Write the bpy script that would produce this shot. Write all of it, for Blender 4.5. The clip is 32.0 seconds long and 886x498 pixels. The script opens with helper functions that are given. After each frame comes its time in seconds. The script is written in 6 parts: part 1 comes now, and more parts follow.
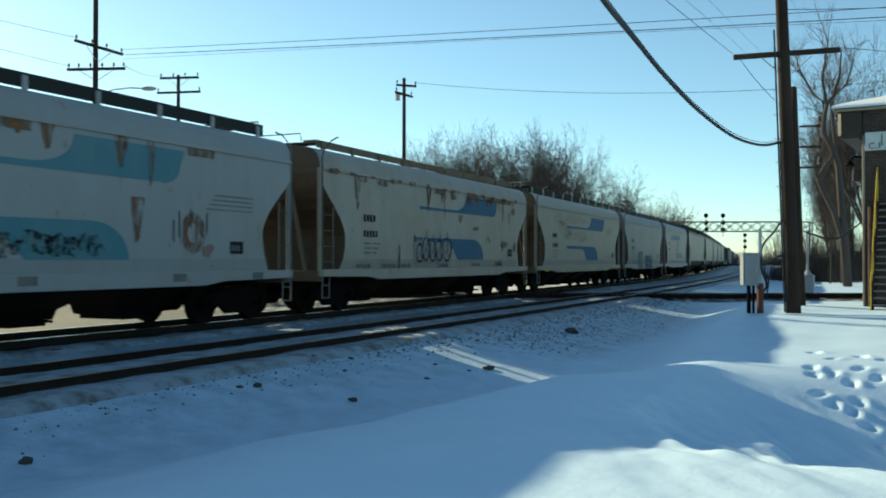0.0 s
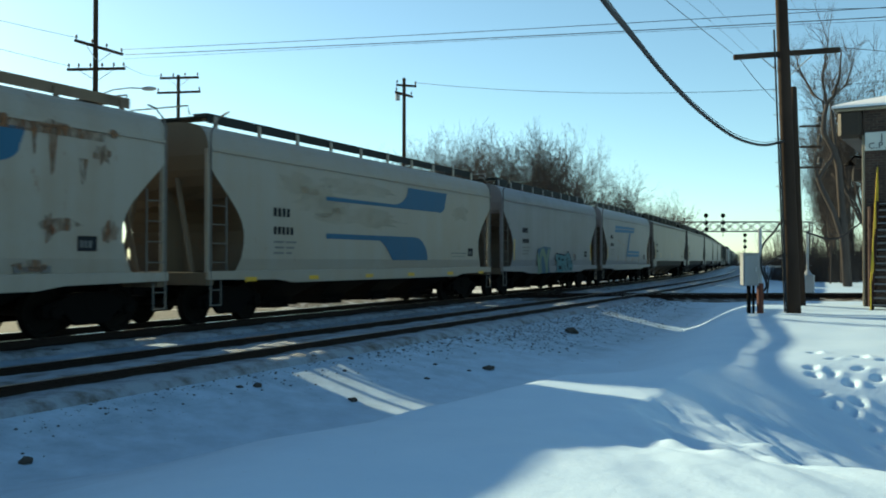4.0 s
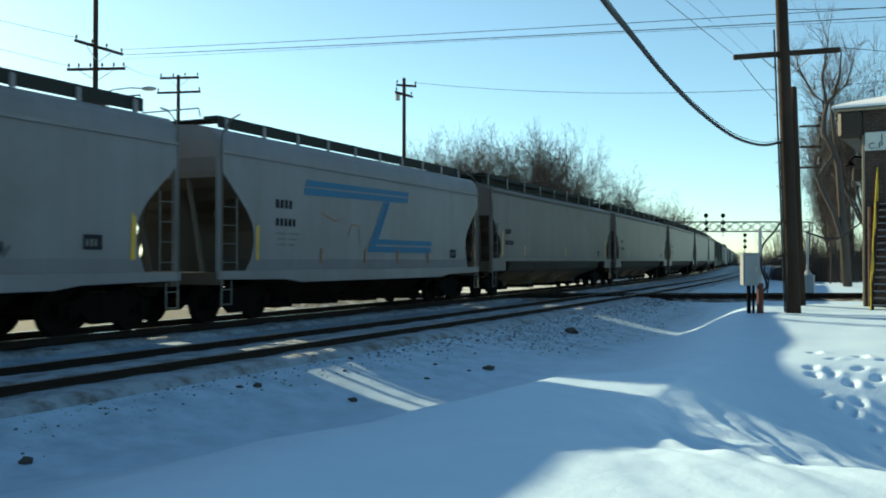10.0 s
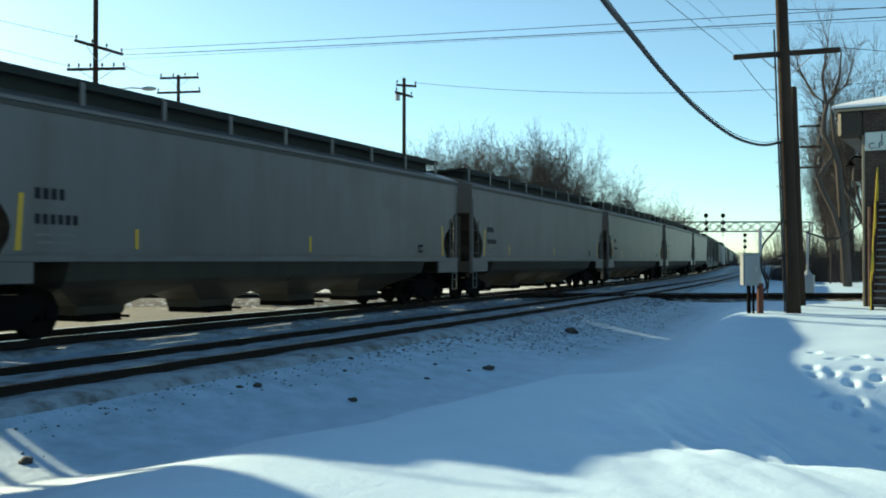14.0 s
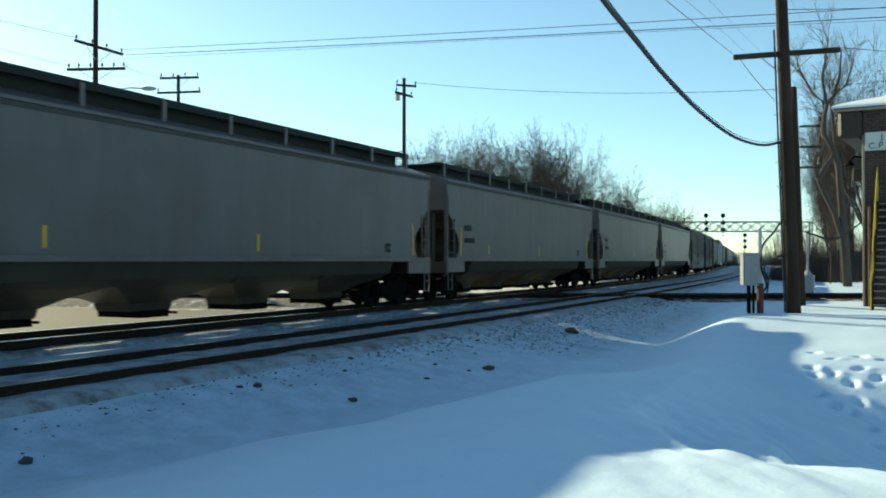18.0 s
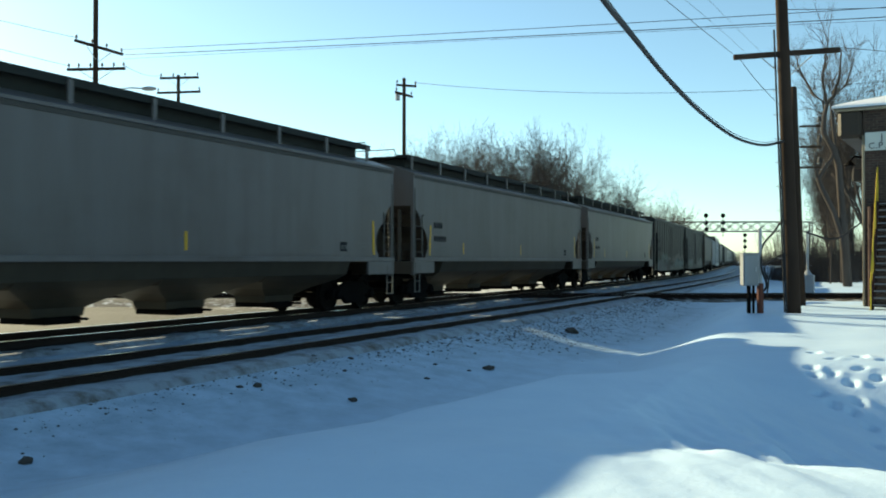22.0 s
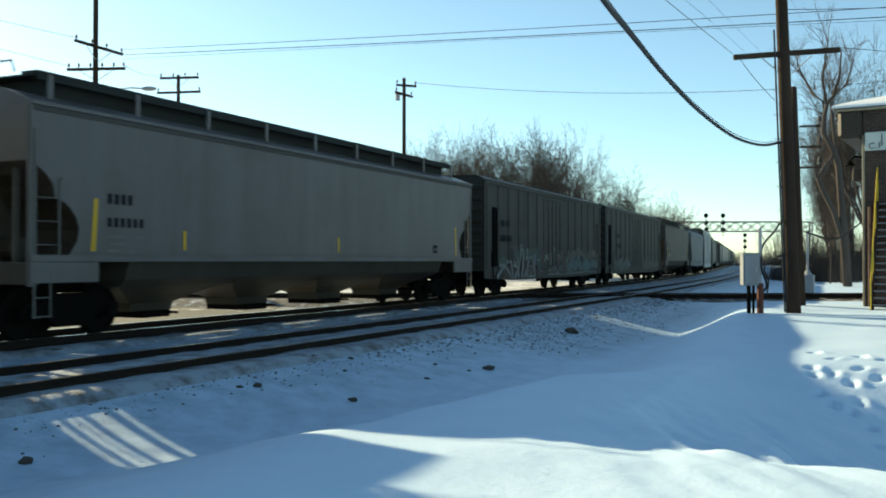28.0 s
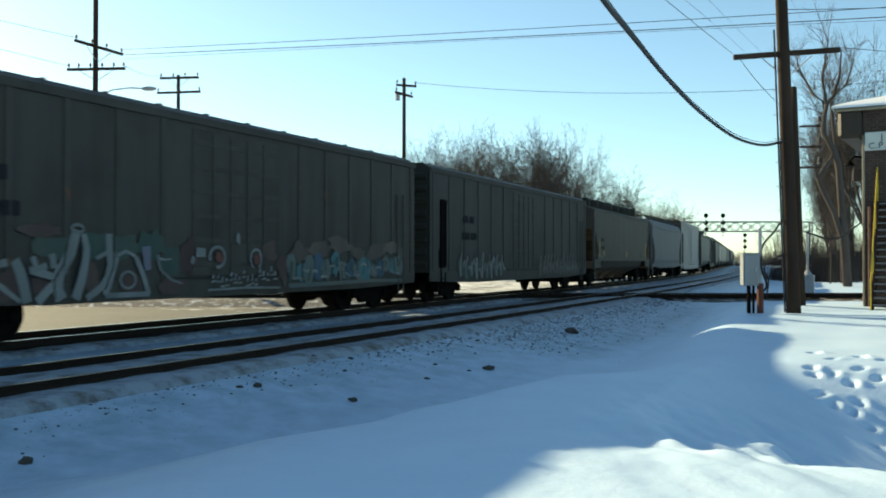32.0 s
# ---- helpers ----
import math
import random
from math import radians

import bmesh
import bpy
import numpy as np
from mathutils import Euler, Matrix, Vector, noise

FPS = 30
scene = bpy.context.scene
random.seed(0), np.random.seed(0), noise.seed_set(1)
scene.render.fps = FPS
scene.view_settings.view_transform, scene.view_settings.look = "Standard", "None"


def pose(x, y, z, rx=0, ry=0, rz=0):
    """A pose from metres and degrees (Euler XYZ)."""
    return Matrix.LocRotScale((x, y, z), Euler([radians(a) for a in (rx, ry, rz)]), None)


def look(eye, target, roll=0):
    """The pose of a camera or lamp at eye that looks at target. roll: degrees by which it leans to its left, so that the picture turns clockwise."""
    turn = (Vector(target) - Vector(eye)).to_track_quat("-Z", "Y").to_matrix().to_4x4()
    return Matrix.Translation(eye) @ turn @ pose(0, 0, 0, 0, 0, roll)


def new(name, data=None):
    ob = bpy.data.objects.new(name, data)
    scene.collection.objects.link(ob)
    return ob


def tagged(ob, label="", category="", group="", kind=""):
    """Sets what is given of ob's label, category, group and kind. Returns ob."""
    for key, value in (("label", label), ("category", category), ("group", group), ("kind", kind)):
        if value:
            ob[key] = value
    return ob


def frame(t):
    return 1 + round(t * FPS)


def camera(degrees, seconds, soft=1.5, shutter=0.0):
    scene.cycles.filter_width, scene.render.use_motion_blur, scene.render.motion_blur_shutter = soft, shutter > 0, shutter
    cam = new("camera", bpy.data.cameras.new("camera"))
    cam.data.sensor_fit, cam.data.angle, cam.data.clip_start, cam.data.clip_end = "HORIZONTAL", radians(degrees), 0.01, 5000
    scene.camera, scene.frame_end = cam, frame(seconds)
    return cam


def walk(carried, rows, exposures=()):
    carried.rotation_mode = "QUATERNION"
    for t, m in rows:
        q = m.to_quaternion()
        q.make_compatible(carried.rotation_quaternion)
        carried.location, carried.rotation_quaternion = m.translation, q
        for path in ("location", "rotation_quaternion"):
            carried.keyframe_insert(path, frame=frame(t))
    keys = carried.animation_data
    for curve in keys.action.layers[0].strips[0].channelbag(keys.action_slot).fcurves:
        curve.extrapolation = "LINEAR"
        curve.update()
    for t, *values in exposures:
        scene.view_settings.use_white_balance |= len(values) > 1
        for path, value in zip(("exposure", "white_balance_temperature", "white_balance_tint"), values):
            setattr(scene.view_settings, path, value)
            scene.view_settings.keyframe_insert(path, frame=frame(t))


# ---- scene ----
# Camera: standing still on a snow bank beside a double track; +Y runs along the track, rail heads at z = 0.
EYE = Vector((0, 0, 1.38))
TURN, TILT = radians(24.9), radians(0.73)
cam = camera(51.1, 32.0, soft=1.9, shutter=0.4)
STAND = look(EYE, EYE + Vector((-math.sin(TURN), math.cos(TURN), math.tan(TILT))))
walk(cam, [(0, STAND), (32, STAND)], exposures=[(0, 0.8, 6800, -16), (7, 0.9, 7000, -16), (14, 0.95, 6850, -16), (20, 1.0, 7100, -14), (32, 1.06, 7400, -11)])

# ---- sky and sun ----
SUN_AZ = radians(-69.4)      # from +Y towards +X
SUN_EL = radians(21.2)
TO_SUN = Vector((math.sin(SUN_AZ) * math.cos(SUN_EL), math.cos(SUN_AZ) * math.cos(SUN_EL), math.sin(SUN_EL)))
world = bpy.data.worlds.new("winter_sky")
scene.world = world
world.use_nodes = True
wn = world.node_tree.nodes
sky = wn.new("ShaderNodeTexSky")
sky.sky_type, sky.sun_disc = "NISHITA", False
sky.sun_elevation, sky.sun_rotation = SUN_EL, SUN_AZ
sky.air_density, sky.dust_density, sky.ozone_density = 0.8, 0.25, 3.2
hue = wn.new("ShaderNodeHueSaturation")
hue.inputs["Saturation"].default_value = 0.95
world.node_tree.links.new(sky.outputs[0], hue.inputs["Color"])
world.node_tree.links.new(hue.outputs[0], wn["Background"].inputs[0])
wn["Background"].inputs[1].default_value = 0.104
sun_data = bpy.data.lights.new("sun", "SUN")
sun_data.energy, sun_data.angle, sun_data.color = 5.0, radians(0.55), (1.0, 0.81, 0.615)
sun = new("sun", sun_data)
sun.matrix_world = look(TO_SUN * 100, (0, 0, 0))

# ---- materials ----


def material(name, colour, rough=0.6, metal=0.0, shine=0.5):
    m = bpy.data.materials.new(name)
    m.use_nodes = True
    b = m.node_tree.nodes["Principled BSDF"]
    b.inputs["Base Color"].default_value = (*colour, 1)
    b.inputs["Roughness"].default_value, b.inputs["Metallic"].default_value = rough, metal
    b.inputs["Specular IOR Level"].default_value = shine
    return m


def wire(m, a, b):
    m.node_tree.links.new(a, b)


def node(m, kind, **values):
    n = m.node_tree.nodes.new(kind)
    for key, value in values.items():
        n.inputs[key].default_value = value
    return n


def coords(m, scale=(1, 1, 1), source="Object", shift=False):
    """Texture space in metres; shift moves it by each object's own random number."""
    tc = m.node_tree.nodes.new("ShaderNodeTexCoord")
    mp = m.node_tree.nodes.new("ShaderNodeMapping")
    mp.inputs["Scale"].default_value = scale
    wire(m, tc.outputs[source], mp.inputs["Vector"])
    if shift:
        oi = m.node_tree.nodes.new("ShaderNodeObjectInfo")
        mu = m.node_tree.nodes.new("ShaderNodeMath")
        mu.operation = "MULTIPLY"
        mu.inputs[1].default_value = 37.0
        wire(m, oi.outputs["Random"], mu.inputs[0])
        wire(m, mu.outputs[0], mp.inputs["Location"])
    return mp.outputs[0]


def noise_of(m, vec, scale, detail=4, rough=0.55):
    n = node(m, "ShaderNodeTexNoise", Scale=scale, Detail=detail, Roughness=rough)
    wire(m, vec, n.inputs["Vector"])
    return n.outputs["Fac"]


def ramp(m, fac, a, b, lo=0.0, hi=1.0):
    r = node(m, "ShaderNodeMapRange")
    r.inputs["From Min"].default_value, r.inputs["From Max"].default_value = a, b
    r.inputs["To Min"].default_value, r.inputs["To Max"].default_value = lo, hi
    wire(m, fac, r.inputs["Value"])
    return r.outputs[0]


def mix(m, fac, a, b):
    """Mix of two colours, each a socket or an RGB triple."""
    n = m.node_tree.nodes.new("ShaderNodeMix")
    n.data_type = "RGBA"
    for socket, value in ((n.inputs[6], a), (n.inputs[7], b)):
        if isinstance(value, tuple):
            socket.default_value = (*value, 1)
        else:
            wire(m, value, socket)
    if isinstance(fac, float):
        n.inputs[0].default_value = fac
    else:
        wire(m, fac, n.inputs[0])
    return n.outputs[2]


def maths(m, op, a, b):
    n = m.node_tree.nodes.new("ShaderNodeMath")
    n.operation = op
    for socket, value in zip(n.inputs, (a, b)):
        if isinstance(value, (int, float)):
            socket.default_value = value
        else:
            wire(m, value, socket)
    return n.outputs[0]


def finish(m, colour=None, bump=None, strength=0.3, distance=0.01, rough=None):
    b = m.node_tree.nodes["Principled BSDF"]
    if colour is not None:
        wire(m, colour, b.inputs["Base Color"])
    if rough is not None:
        wire(m, rough, b.inputs["Roughness"])
    if bump is not None:
        n = node(m, "ShaderNodeBump", Strength=strength, Distance=distance)
        wire(m, bump, n.inputs["Height"])
        wire(m, n.outputs[0], b.inputs["Normal"])
    return m


def weathered(name, base, dirt=(0.16, 0.13, 0.10), rust=(0.16, 0.07, 0.03), streak=0.35, rusty=0.0, rough=0.55, shine=0.25):
    """Painted steel: run-down streaks, blotches of grime, spots of rust."""
    m = material(name, base, rough, 0.0, shine)
    run = noise_of(m, coords(m, (1.0, 1.2, 0.2), shift=True), 1.5, 4, 0.55)
    blot = noise_of(m, coords(m, (1, 0.5, 0.8), shift=True), 0.8, 4, 0.6)
    band = noise_of(m, coords(m, (0.02, 0.55, 0.03), shift=True), 1.0, 3, 0.7)
    c = mix(m, ramp(m, run, 0.42, 0.75, 0.0, streak * 0.7), base, dirt)
    c = mix(m, ramp(m, blot, 0.5, 0.75, 0.0, streak * 0.8), c, dirt)
    c = mix(m, ramp(m, band, 0.4, 0.7, 0.0, streak * 0.55), c, dirt)
    if rusty > 0:
        spot = noise_of(m, coords(m, (1, 1.5, 0.8), shift=True), 2.3, 6, 0.68)
        c = mix(m, ramp(m, spot, 0.66 - 0.1 * rusty, 0.76, 0.0, 0.85), c, rust)
    fine = noise_of(m, coords(m), 26, 3)
    return finish(m, c, fine, 0.12, 0.004)


SNOW = material("snow", (0.82, 0.84, 0.87), 0.55)
_v = coords(SNOW)
_dirt = SNOW.node_tree.nodes.new("ShaderNodeAttribute")
_dirt.attribute_name = "grit"
_speck = noise_of(SNOW, _v, 13.0, 5, 0.7)
_f = ramp(SNOW, maths(SNOW, "ADD", _speck, maths(SNOW, "MULTIPLY", _dirt.outputs["Fac"], 0.2)), 0.69, 0.77)
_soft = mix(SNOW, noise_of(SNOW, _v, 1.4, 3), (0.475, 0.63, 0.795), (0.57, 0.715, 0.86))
_grit = mix(SNOW, noise_of(SNOW, _v, 18, 3), (0.05, 0.045, 0.04), (0.22, 0.19, 0.16))
# Near the track, bluish shade from the train is painted in with the dirt.
_soil_shade = SNOW.node_tree.nodes.new("ShaderNodeAttribute")
_soil_shade.attribute_name = "soil_shade"
_dirt_shade = maths(SNOW, "MULTIPLY", _soil_shade.outputs["Fac"], ramp(SNOW, noise_of(SNOW, _v, 2.2, 5, 0.65), 0.3, 0.7, 0.35, 0.95))
_soft = mix(SNOW, _dirt_shade, _soft, (0.155, 0.235, 0.325))
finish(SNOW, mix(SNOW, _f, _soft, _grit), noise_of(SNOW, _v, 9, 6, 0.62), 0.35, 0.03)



def ballast(name, lo, hi, cover_colour):
    m = material(name, (0.12, 0.11, 0.10), 0.9)
    v = coords(m)
    stone = mix(m, noise_of(m, v, 22, 3), (0.03, 0.027, 0.024), (0.19, 0.17, 0.15))
    cover = ramp(m, noise_of(m, v, 2.6, 5, 0.62), lo, hi)
    return finish(m, mix(m, cover, stone, cover_colour), noise_of(m, v, 14, 5, 0.7), 0.8, 0.05)


BALLAST = ballast("ballast", 0.52, 0.7, (0.5, 0.53, 0.57))
SNOWY_BALLAST = ballast("snowy_ballast", 0.3, 0.56, (0.3, 0.35, 0.41))

MUD = material("thawed_gravel", (0.2, 0.17, 0.13), 0.9)
_v = coords(MUD)
_far = MUD.node_tree.nodes.new("ShaderNodeSeparateXYZ")
wire(MUD, _v, _far.inputs[0])
_w = ramp(MUD, maths(MUD, "ADD", noise_of(MUD, _v, 0.7, 6, 0.7), ramp(MUD, _far.outputs[1], 23.0, 32.0, -0.3, 0.07)), 0.46, 0.62)
finish(MUD, mix(MUD, _w, mix(MUD, noise_of(MUD, _v, 5, 4), (0.022, 0.018, 0.014), (0.062, 0.051, 0.038)), (0.62, 0.62, 0.61)),
       noise_of(MUD, _v, 6, 5), 0.6, 0.05)

RAIL = weathered("rail_steel", (0.022, 0.016, 0.013), (0.012, 0.009, 0.007), streak=0.6, rough=0.6, shine=0.06)
RAILTOP = material("worn_rail_head", (0.42, 0.40, 0.38), 0.28, 1.0)
TIE = weathered("creosoted_wood", (0.05, 0.04, 0.032), (0.02, 0.017, 0.014), streak=0.6, rough=0.9, shine=0.06)
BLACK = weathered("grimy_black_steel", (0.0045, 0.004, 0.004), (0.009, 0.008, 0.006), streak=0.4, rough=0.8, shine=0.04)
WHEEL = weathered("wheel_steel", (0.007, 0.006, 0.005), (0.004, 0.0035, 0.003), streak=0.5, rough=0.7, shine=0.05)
POLEWOOD = weathered("weathered_pole_wood", (0.06, 0.042, 0.032), (0.022, 0.016, 0.013), streak=0.7, rough=0.9, shine=0.06)
CABLE = material("cable_black", (0.012, 0.012, 0.014), 0.6)
BARK = weathered("bark", (0.09, 0.076, 0.068), (0.055, 0.045, 0.04), streak=0.6, rough=0.95, shine=0.06)
STENCIL = material("black_stencil", (0.022, 0.022, 0.024), 0.8, 0.0, 0.08)
YELLOW = weathered("yellow_reflector", (0.62, 0.36, 0.02), streak=0.3, rough=0.45)
GALV = weathered("galvanised_steel", (0.42, 0.43, 0.44), (0.2, 0.19, 0.18), streak=0.5, rough=0.5)

# ---- mesh helpers ----
MESHES = {}


def box(bm, x0, x1, y0, y1, z0, z1):
    v = [bm.verts.new((x, y, z)) for z in (z0, z1) for y in (y0, y1) for x in (x0, x1)]
    for f in ((0, 2, 3, 1), (4, 5, 7, 6), (0, 1, 5, 4), (2, 6, 7, 3), (0, 4, 6, 2), (1, 3, 7, 5)):
        bm.faces.new([v[i] for i in f])
    return v


def tube(bm, points, radius, sides=6, radius_end=None):
    """A round bar along points, capped, tapering to radius_end."""
    points = [Vector(p) for p in points]
    rings = []
    for i, p in enumerate(points):
        along = (points[min(i + 1, len(points) - 1)] - points[max(i - 1, 0)]).normalized()
        side = along.orthogonal().normalized()
        up = along.cross(side)
        r = radius if radius_end is None else radius + (radius_end - radius) * i / (len(points) - 1)
        rings.append([bm.verts.new(p + (side * math.cos(a) + up * math.sin(a)) * r)
                      for a in (2 * math.pi * k / sides for k in range(sides))])
    for a, b in zip(rings, rings[1:]):
        for k in range(sides):
            bm.faces.new((a[k], a[(k + 1) % sides], b[(k + 1) % sides], b[k]))
    bm.faces.new(rings[0][::-1])
    bm.faces.new(rings[-1])


def lathe(bm, profile, axis_x, sides=20):
    """Revolve (x, radius) pairs about the x axis; axis_x shifts them."""
    rings = [[bm.verts.new((axis_x + x, r * math.cos(a), r * math.sin(a)))
              for a in (2 * math.pi * k / sides for k in range(sides))] for x, r in profile]
    for a, b in zip(rings, rings[1:]):
        for k in range(sides):
            bm.faces.new((a[k], a[(k + 1) % sides], b[(k + 1) % sides], b[k]))
    bm.faces.new(rings[0])
    bm.faces.new(rings[-1][::-1])


def prism(bm, outline, x0, x1):
    """A plate: an outline of (y, z) pushed from x0 to x1."""
    a = [bm.verts.new((x0, y, z)) for y, z in outline]
    b = [bm.verts.new((x1, y, z)) for y, z in outline]
    n = len(outline)
    bm.faces.new(a)
    bm.faces.new(b[::-1])
    for k in range(n):
        bm.faces.new((a[k], b[k], b[(k + 1) % n], a[(k + 1) % n]))


def mesh_of(bm, name, bevel=0.0, smooth=False):
    bmesh.ops.recalc_face_normals(bm, faces=bm.faces)
    if bevel:
        sharp = [e for e in bm.edges if e.is_manifold and e.calc_face_angle() > 0.6]
        bmesh.ops.bevel(bm, geom=sharp, offset=bevel, segments=1, affect="EDGES", clamp_overlap=True)
    me = bpy.data.meshes.new(name)
    bm.to_mesh(me)
    bm.free()
    if smooth:
        me.shade_smooth()
    return me


def shaped(key, build, bevel=0.0, smooth=False):
    """The mesh kept under key, or a new one that build(bm) fills."""
    if key not in MESHES:
        bm = bmesh.new()
        build(bm)
        MESHES[key] = mesh_of(bm, str(key[0]) if isinstance(key, tuple) else key, bevel, smooth)
    return MESHES[key]


def part(name, me, mat, parent=None, label="", at=None):
    """One mesh object under a thing or a part."""
    if isinstance(me, bmesh.types.BMesh):
        me = mesh_of(me, name)
    ob = new(name, me)
    if not me.materials:
        me.materials.append(mat)
    elif me.materials[0] != mat:
        ob.material_slots[0].link = "OBJECT"
        ob.material_slots[0].material = mat
    ob.parent = parent
    if at is not None:
        ob.matrix_basis = at
    if label:
        ob["label"] = label
    return ob


def thing(name, label, category, group="", kind="", at=None):
    ob = new(name)
    if at is not None:
        ob.matrix_basis = at
    return tagged(ob, label, category, group, kind)


# ---- the line of the tracks: straight, then a wide bend to the left ----
TRAIN_X, NEAR_X = -14.25, -9.45
BEND_START, BEND_RADIUS, BEND_END = 18.0, 900.0, 124.0


def track(s, x0):
    """Place and heading (turned left, radians) at s metres along a track whose straight part lies at x0."""
    u = min(max(s - BEND_START, 0.0), BEND_END - BEND_START)
    w = max(s - BEND_END, 0.0)
    h = u / BEND_RADIUS
    x = x0 - BEND_RADIUS * (1 - math.cos(h)) - math.sin(h) * w
    y = (s if s < BEND_START else BEND_START + BEND_RADIUS * math.sin(h)) + math.cos(h) * w
    return x, y, h


def bend_x(y):
    """How far the line has swung to the left at y."""
    u = min(max(y - BEND_START, 0.0), BEND_END - BEND_START)
    h = u / BEND_RADIUS
    return -BEND_RADIUS * (1 - math.cos(h)) - math.tan(h) * max(y - BEND_END, 0.0)


START_SPEED, GAIN = 5.32, 0.0166


def travelled(t):
    return START_SPEED * t + GAIN * t * t / 2

# ---- ground ----


def smooth(a, b, x):
    x = min(max((x - a) / (b - a), 0.0), 1.0)
    return x * x * (3 - 2 * x)


def between(x, knots):
    """Straight lines between (x, value) knots."""
    if x <= knots[0][0]:
        return knots[0][1]
    for (a, u), (b, v) in zip(knots, knots[1:]):
        if x <= b:
            return u + (v - u) * (x - a) / (b - a)
    return knots[-1][1]


DITCH_X = ((5, -6.4), (7.5, -5.8), (9.3, -5.15), (12, -4.8), (14, -4.65), (17, -4.5), (26, -4.9), (34, -5.4), (60, -5.4))
DITCH_Z = ((5, -0.44), (8, -0.62), (12, -0.72), (26, -0.74), (31, -0.6), (36, -0.3), (60, -0.3))
BANK_Z = ((2, -0.1), (5, 0.0), (6.5, -0.03), (8, -0.16), (10, -0.19), (12, -0.17), (16, -0.27), (20.5, -0.22), (24, 0.02), (29, 0.05), (34, -0.1), (38, -0.24), (60, -0.24))
BANK_W = ((5, 2.8), (7, 1.8), (9, 1.05), (12.2, 1.05), (13.4, 1.9), (17, 2.4), (22, 1.9), (40, 2.0))
rng = random.Random(5)
# footprints: x, y, turn, depth
FOOT = [(x, y, rng.uniform(-0.5, 0.5), rng.uniform(0.09, 0.14)) for x, y in (
    (-0.91, 15.92), (-0.85, 15.5), (-0.32, 15.35), (-0.72, 14.63), (-0.53, 14.3), (-0.2, 14.69), (-0.05, 13.77), (-0.6, 15.7), (-0.2, 16.1), (0.06, 15.7),
    (-0.28, 14.2), (0.02, 12.7), (0.2, 13.3), (0.3, 14.6), (-0.62, 16.8), (-0.2, 17.2), (0.15, 16.9), (0.5, 15.5), (0.55, 13.9), (0.45, 12.4), (-0.95, 17.6), (0.35, 18.2))]
# small wind-cut crests on the near bank: x, y, height
CRESTS = ((-1.34, 8.95, 0.07), (-0.99, 9.63, 0.09), (-0.82, 8.88, 0.06), (-0.99, 7.2, 0.06), (-1.62, 8.07, 0.05), (-1.9, 8.8, 0.04), (-1.2, 8.2, 0.05), (-0.6, 8.3, 0.05))


def ground_z(x, y):
    q = x - bend_x(y) - TRAIN_X
    xs = q + TRAIN_X
    if q < 6.1:
        z = -0.25 - (0.24 * smooth(-2.4, -4.2, q) if q < -2.4 else 0)
        if 2.2 < q:
            z += 0.05 * smooth(2.2, 3.4, q)
    else:
        ditch, deep, bank, w = between(y, DITCH_X), between(y, DITCH_Z), between(y, BANK_Z), between(y, BANK_W)
        if xs > ditch:
            z = deep + (bank - deep) * smooth(ditch - 0.25, ditch + w, xs)
        else:
            u = min(max((xs + 8.15) / (ditch + 8.15), 0), 1)
            z = -0.2 + (deep + 0.2) * (1 - (1 - u) ** 1.45)
    if -9 < x < 12 and 2 < y < 34:
        fall = smooth(6.8, 10.2, y) * (1 - smooth(13.4, 16.6, y))
        z -= fall * 0.30 * min(max(x + 2.35 + 0.5 * smooth(9.5, 7.0, y), 0.0), 2.9) * (1 - 0.7 * smooth(1.5, 6.0, x))
        soft = smooth(6.4, 8.5, q)
        z += soft * (noise.noise((x * 0.35, y * 0.3, 3.1)) * 0.07 + noise.noise((x * 1.1, y * 0.9, 7.7)) * 0.02)
        ruffle = math.exp(-((x + 0.8) / 1.3) ** 2 - ((y - 9.6) / 2.7) ** 2)
        u, v = 0.53 * x - 0.85 * y, 0.85 * x + 0.53 * y
        z += ruffle * (0.14 * noise.noise((v * 2.3, u * 0.4, 1.7)) + 0.09 * noise.noise((v * 5.2, u * 0.9, 9.0)) + 0.04 * noise.noise((v * 4, u * 3.4, 4.0)))
        for cx, cy, tall in CRESTS:
            tall *= 1.05
            a, b = x - cx, y - cy
            if abs(a) < 0.7 and abs(b) < 0.7:
                a, b = 0.85 * a + 0.53 * b, 0.53 * a - 0.85 * b
                z += tall * math.exp(-(a / (0.1 if a < 0 else 0.24)) ** 2 - (b / 0.26) ** 2)
        for fx, fy, turn, deep in FOOT:
            dx, dy = x - fx, y - fy
            if abs(dx) < 0.5 and abs(dy) < 0.6:
                a, b = dx * math.cos(turn) + dy * math.sin(turn), dy * math.cos(turn) - dx * math.sin(turn)
                r = ((a / 0.075) ** 2 + (b / 0.115) ** 2) ** 1.5
                z += -deep * math.exp(-r) + deep * 0.3 * math.exp(-(((a - 0.15) / 0.09) ** 2 + (b / 0.14) ** 2))
    z += 0.75 * smooth(47, 58, y) * smooth(0.0, 7.0, q - 14.5) * (1 - smooth(90, 140, y))
    z += 0.35 * noise.noise((x * 0.22, y * 0.16, 4.4)) * smooth(47, 56, y) * smooth(1, 6, q - 14.0) * (1 - smooth(80, 120, y))
    if y > 40 and q > 6:
        z += 0.1 * noise.noise((x * 0.3, y * 0.2, 2.0)) * (1 - smooth(60, 150, y))
    return z


def spaced(dense_lo, dense_hi, step, far_lo, far_hi, grow=1.13):
    v = list(np.arange(dense_lo, dense_hi, step))
    s, x = step, v[-1]
    while x < far_hi:
        s *= grow
        x += s
        v.append(x)
    s, x = step, dense_lo
    while x > far_lo:
        s *= grow
        x -= s
        v.insert(0, x)
    return v


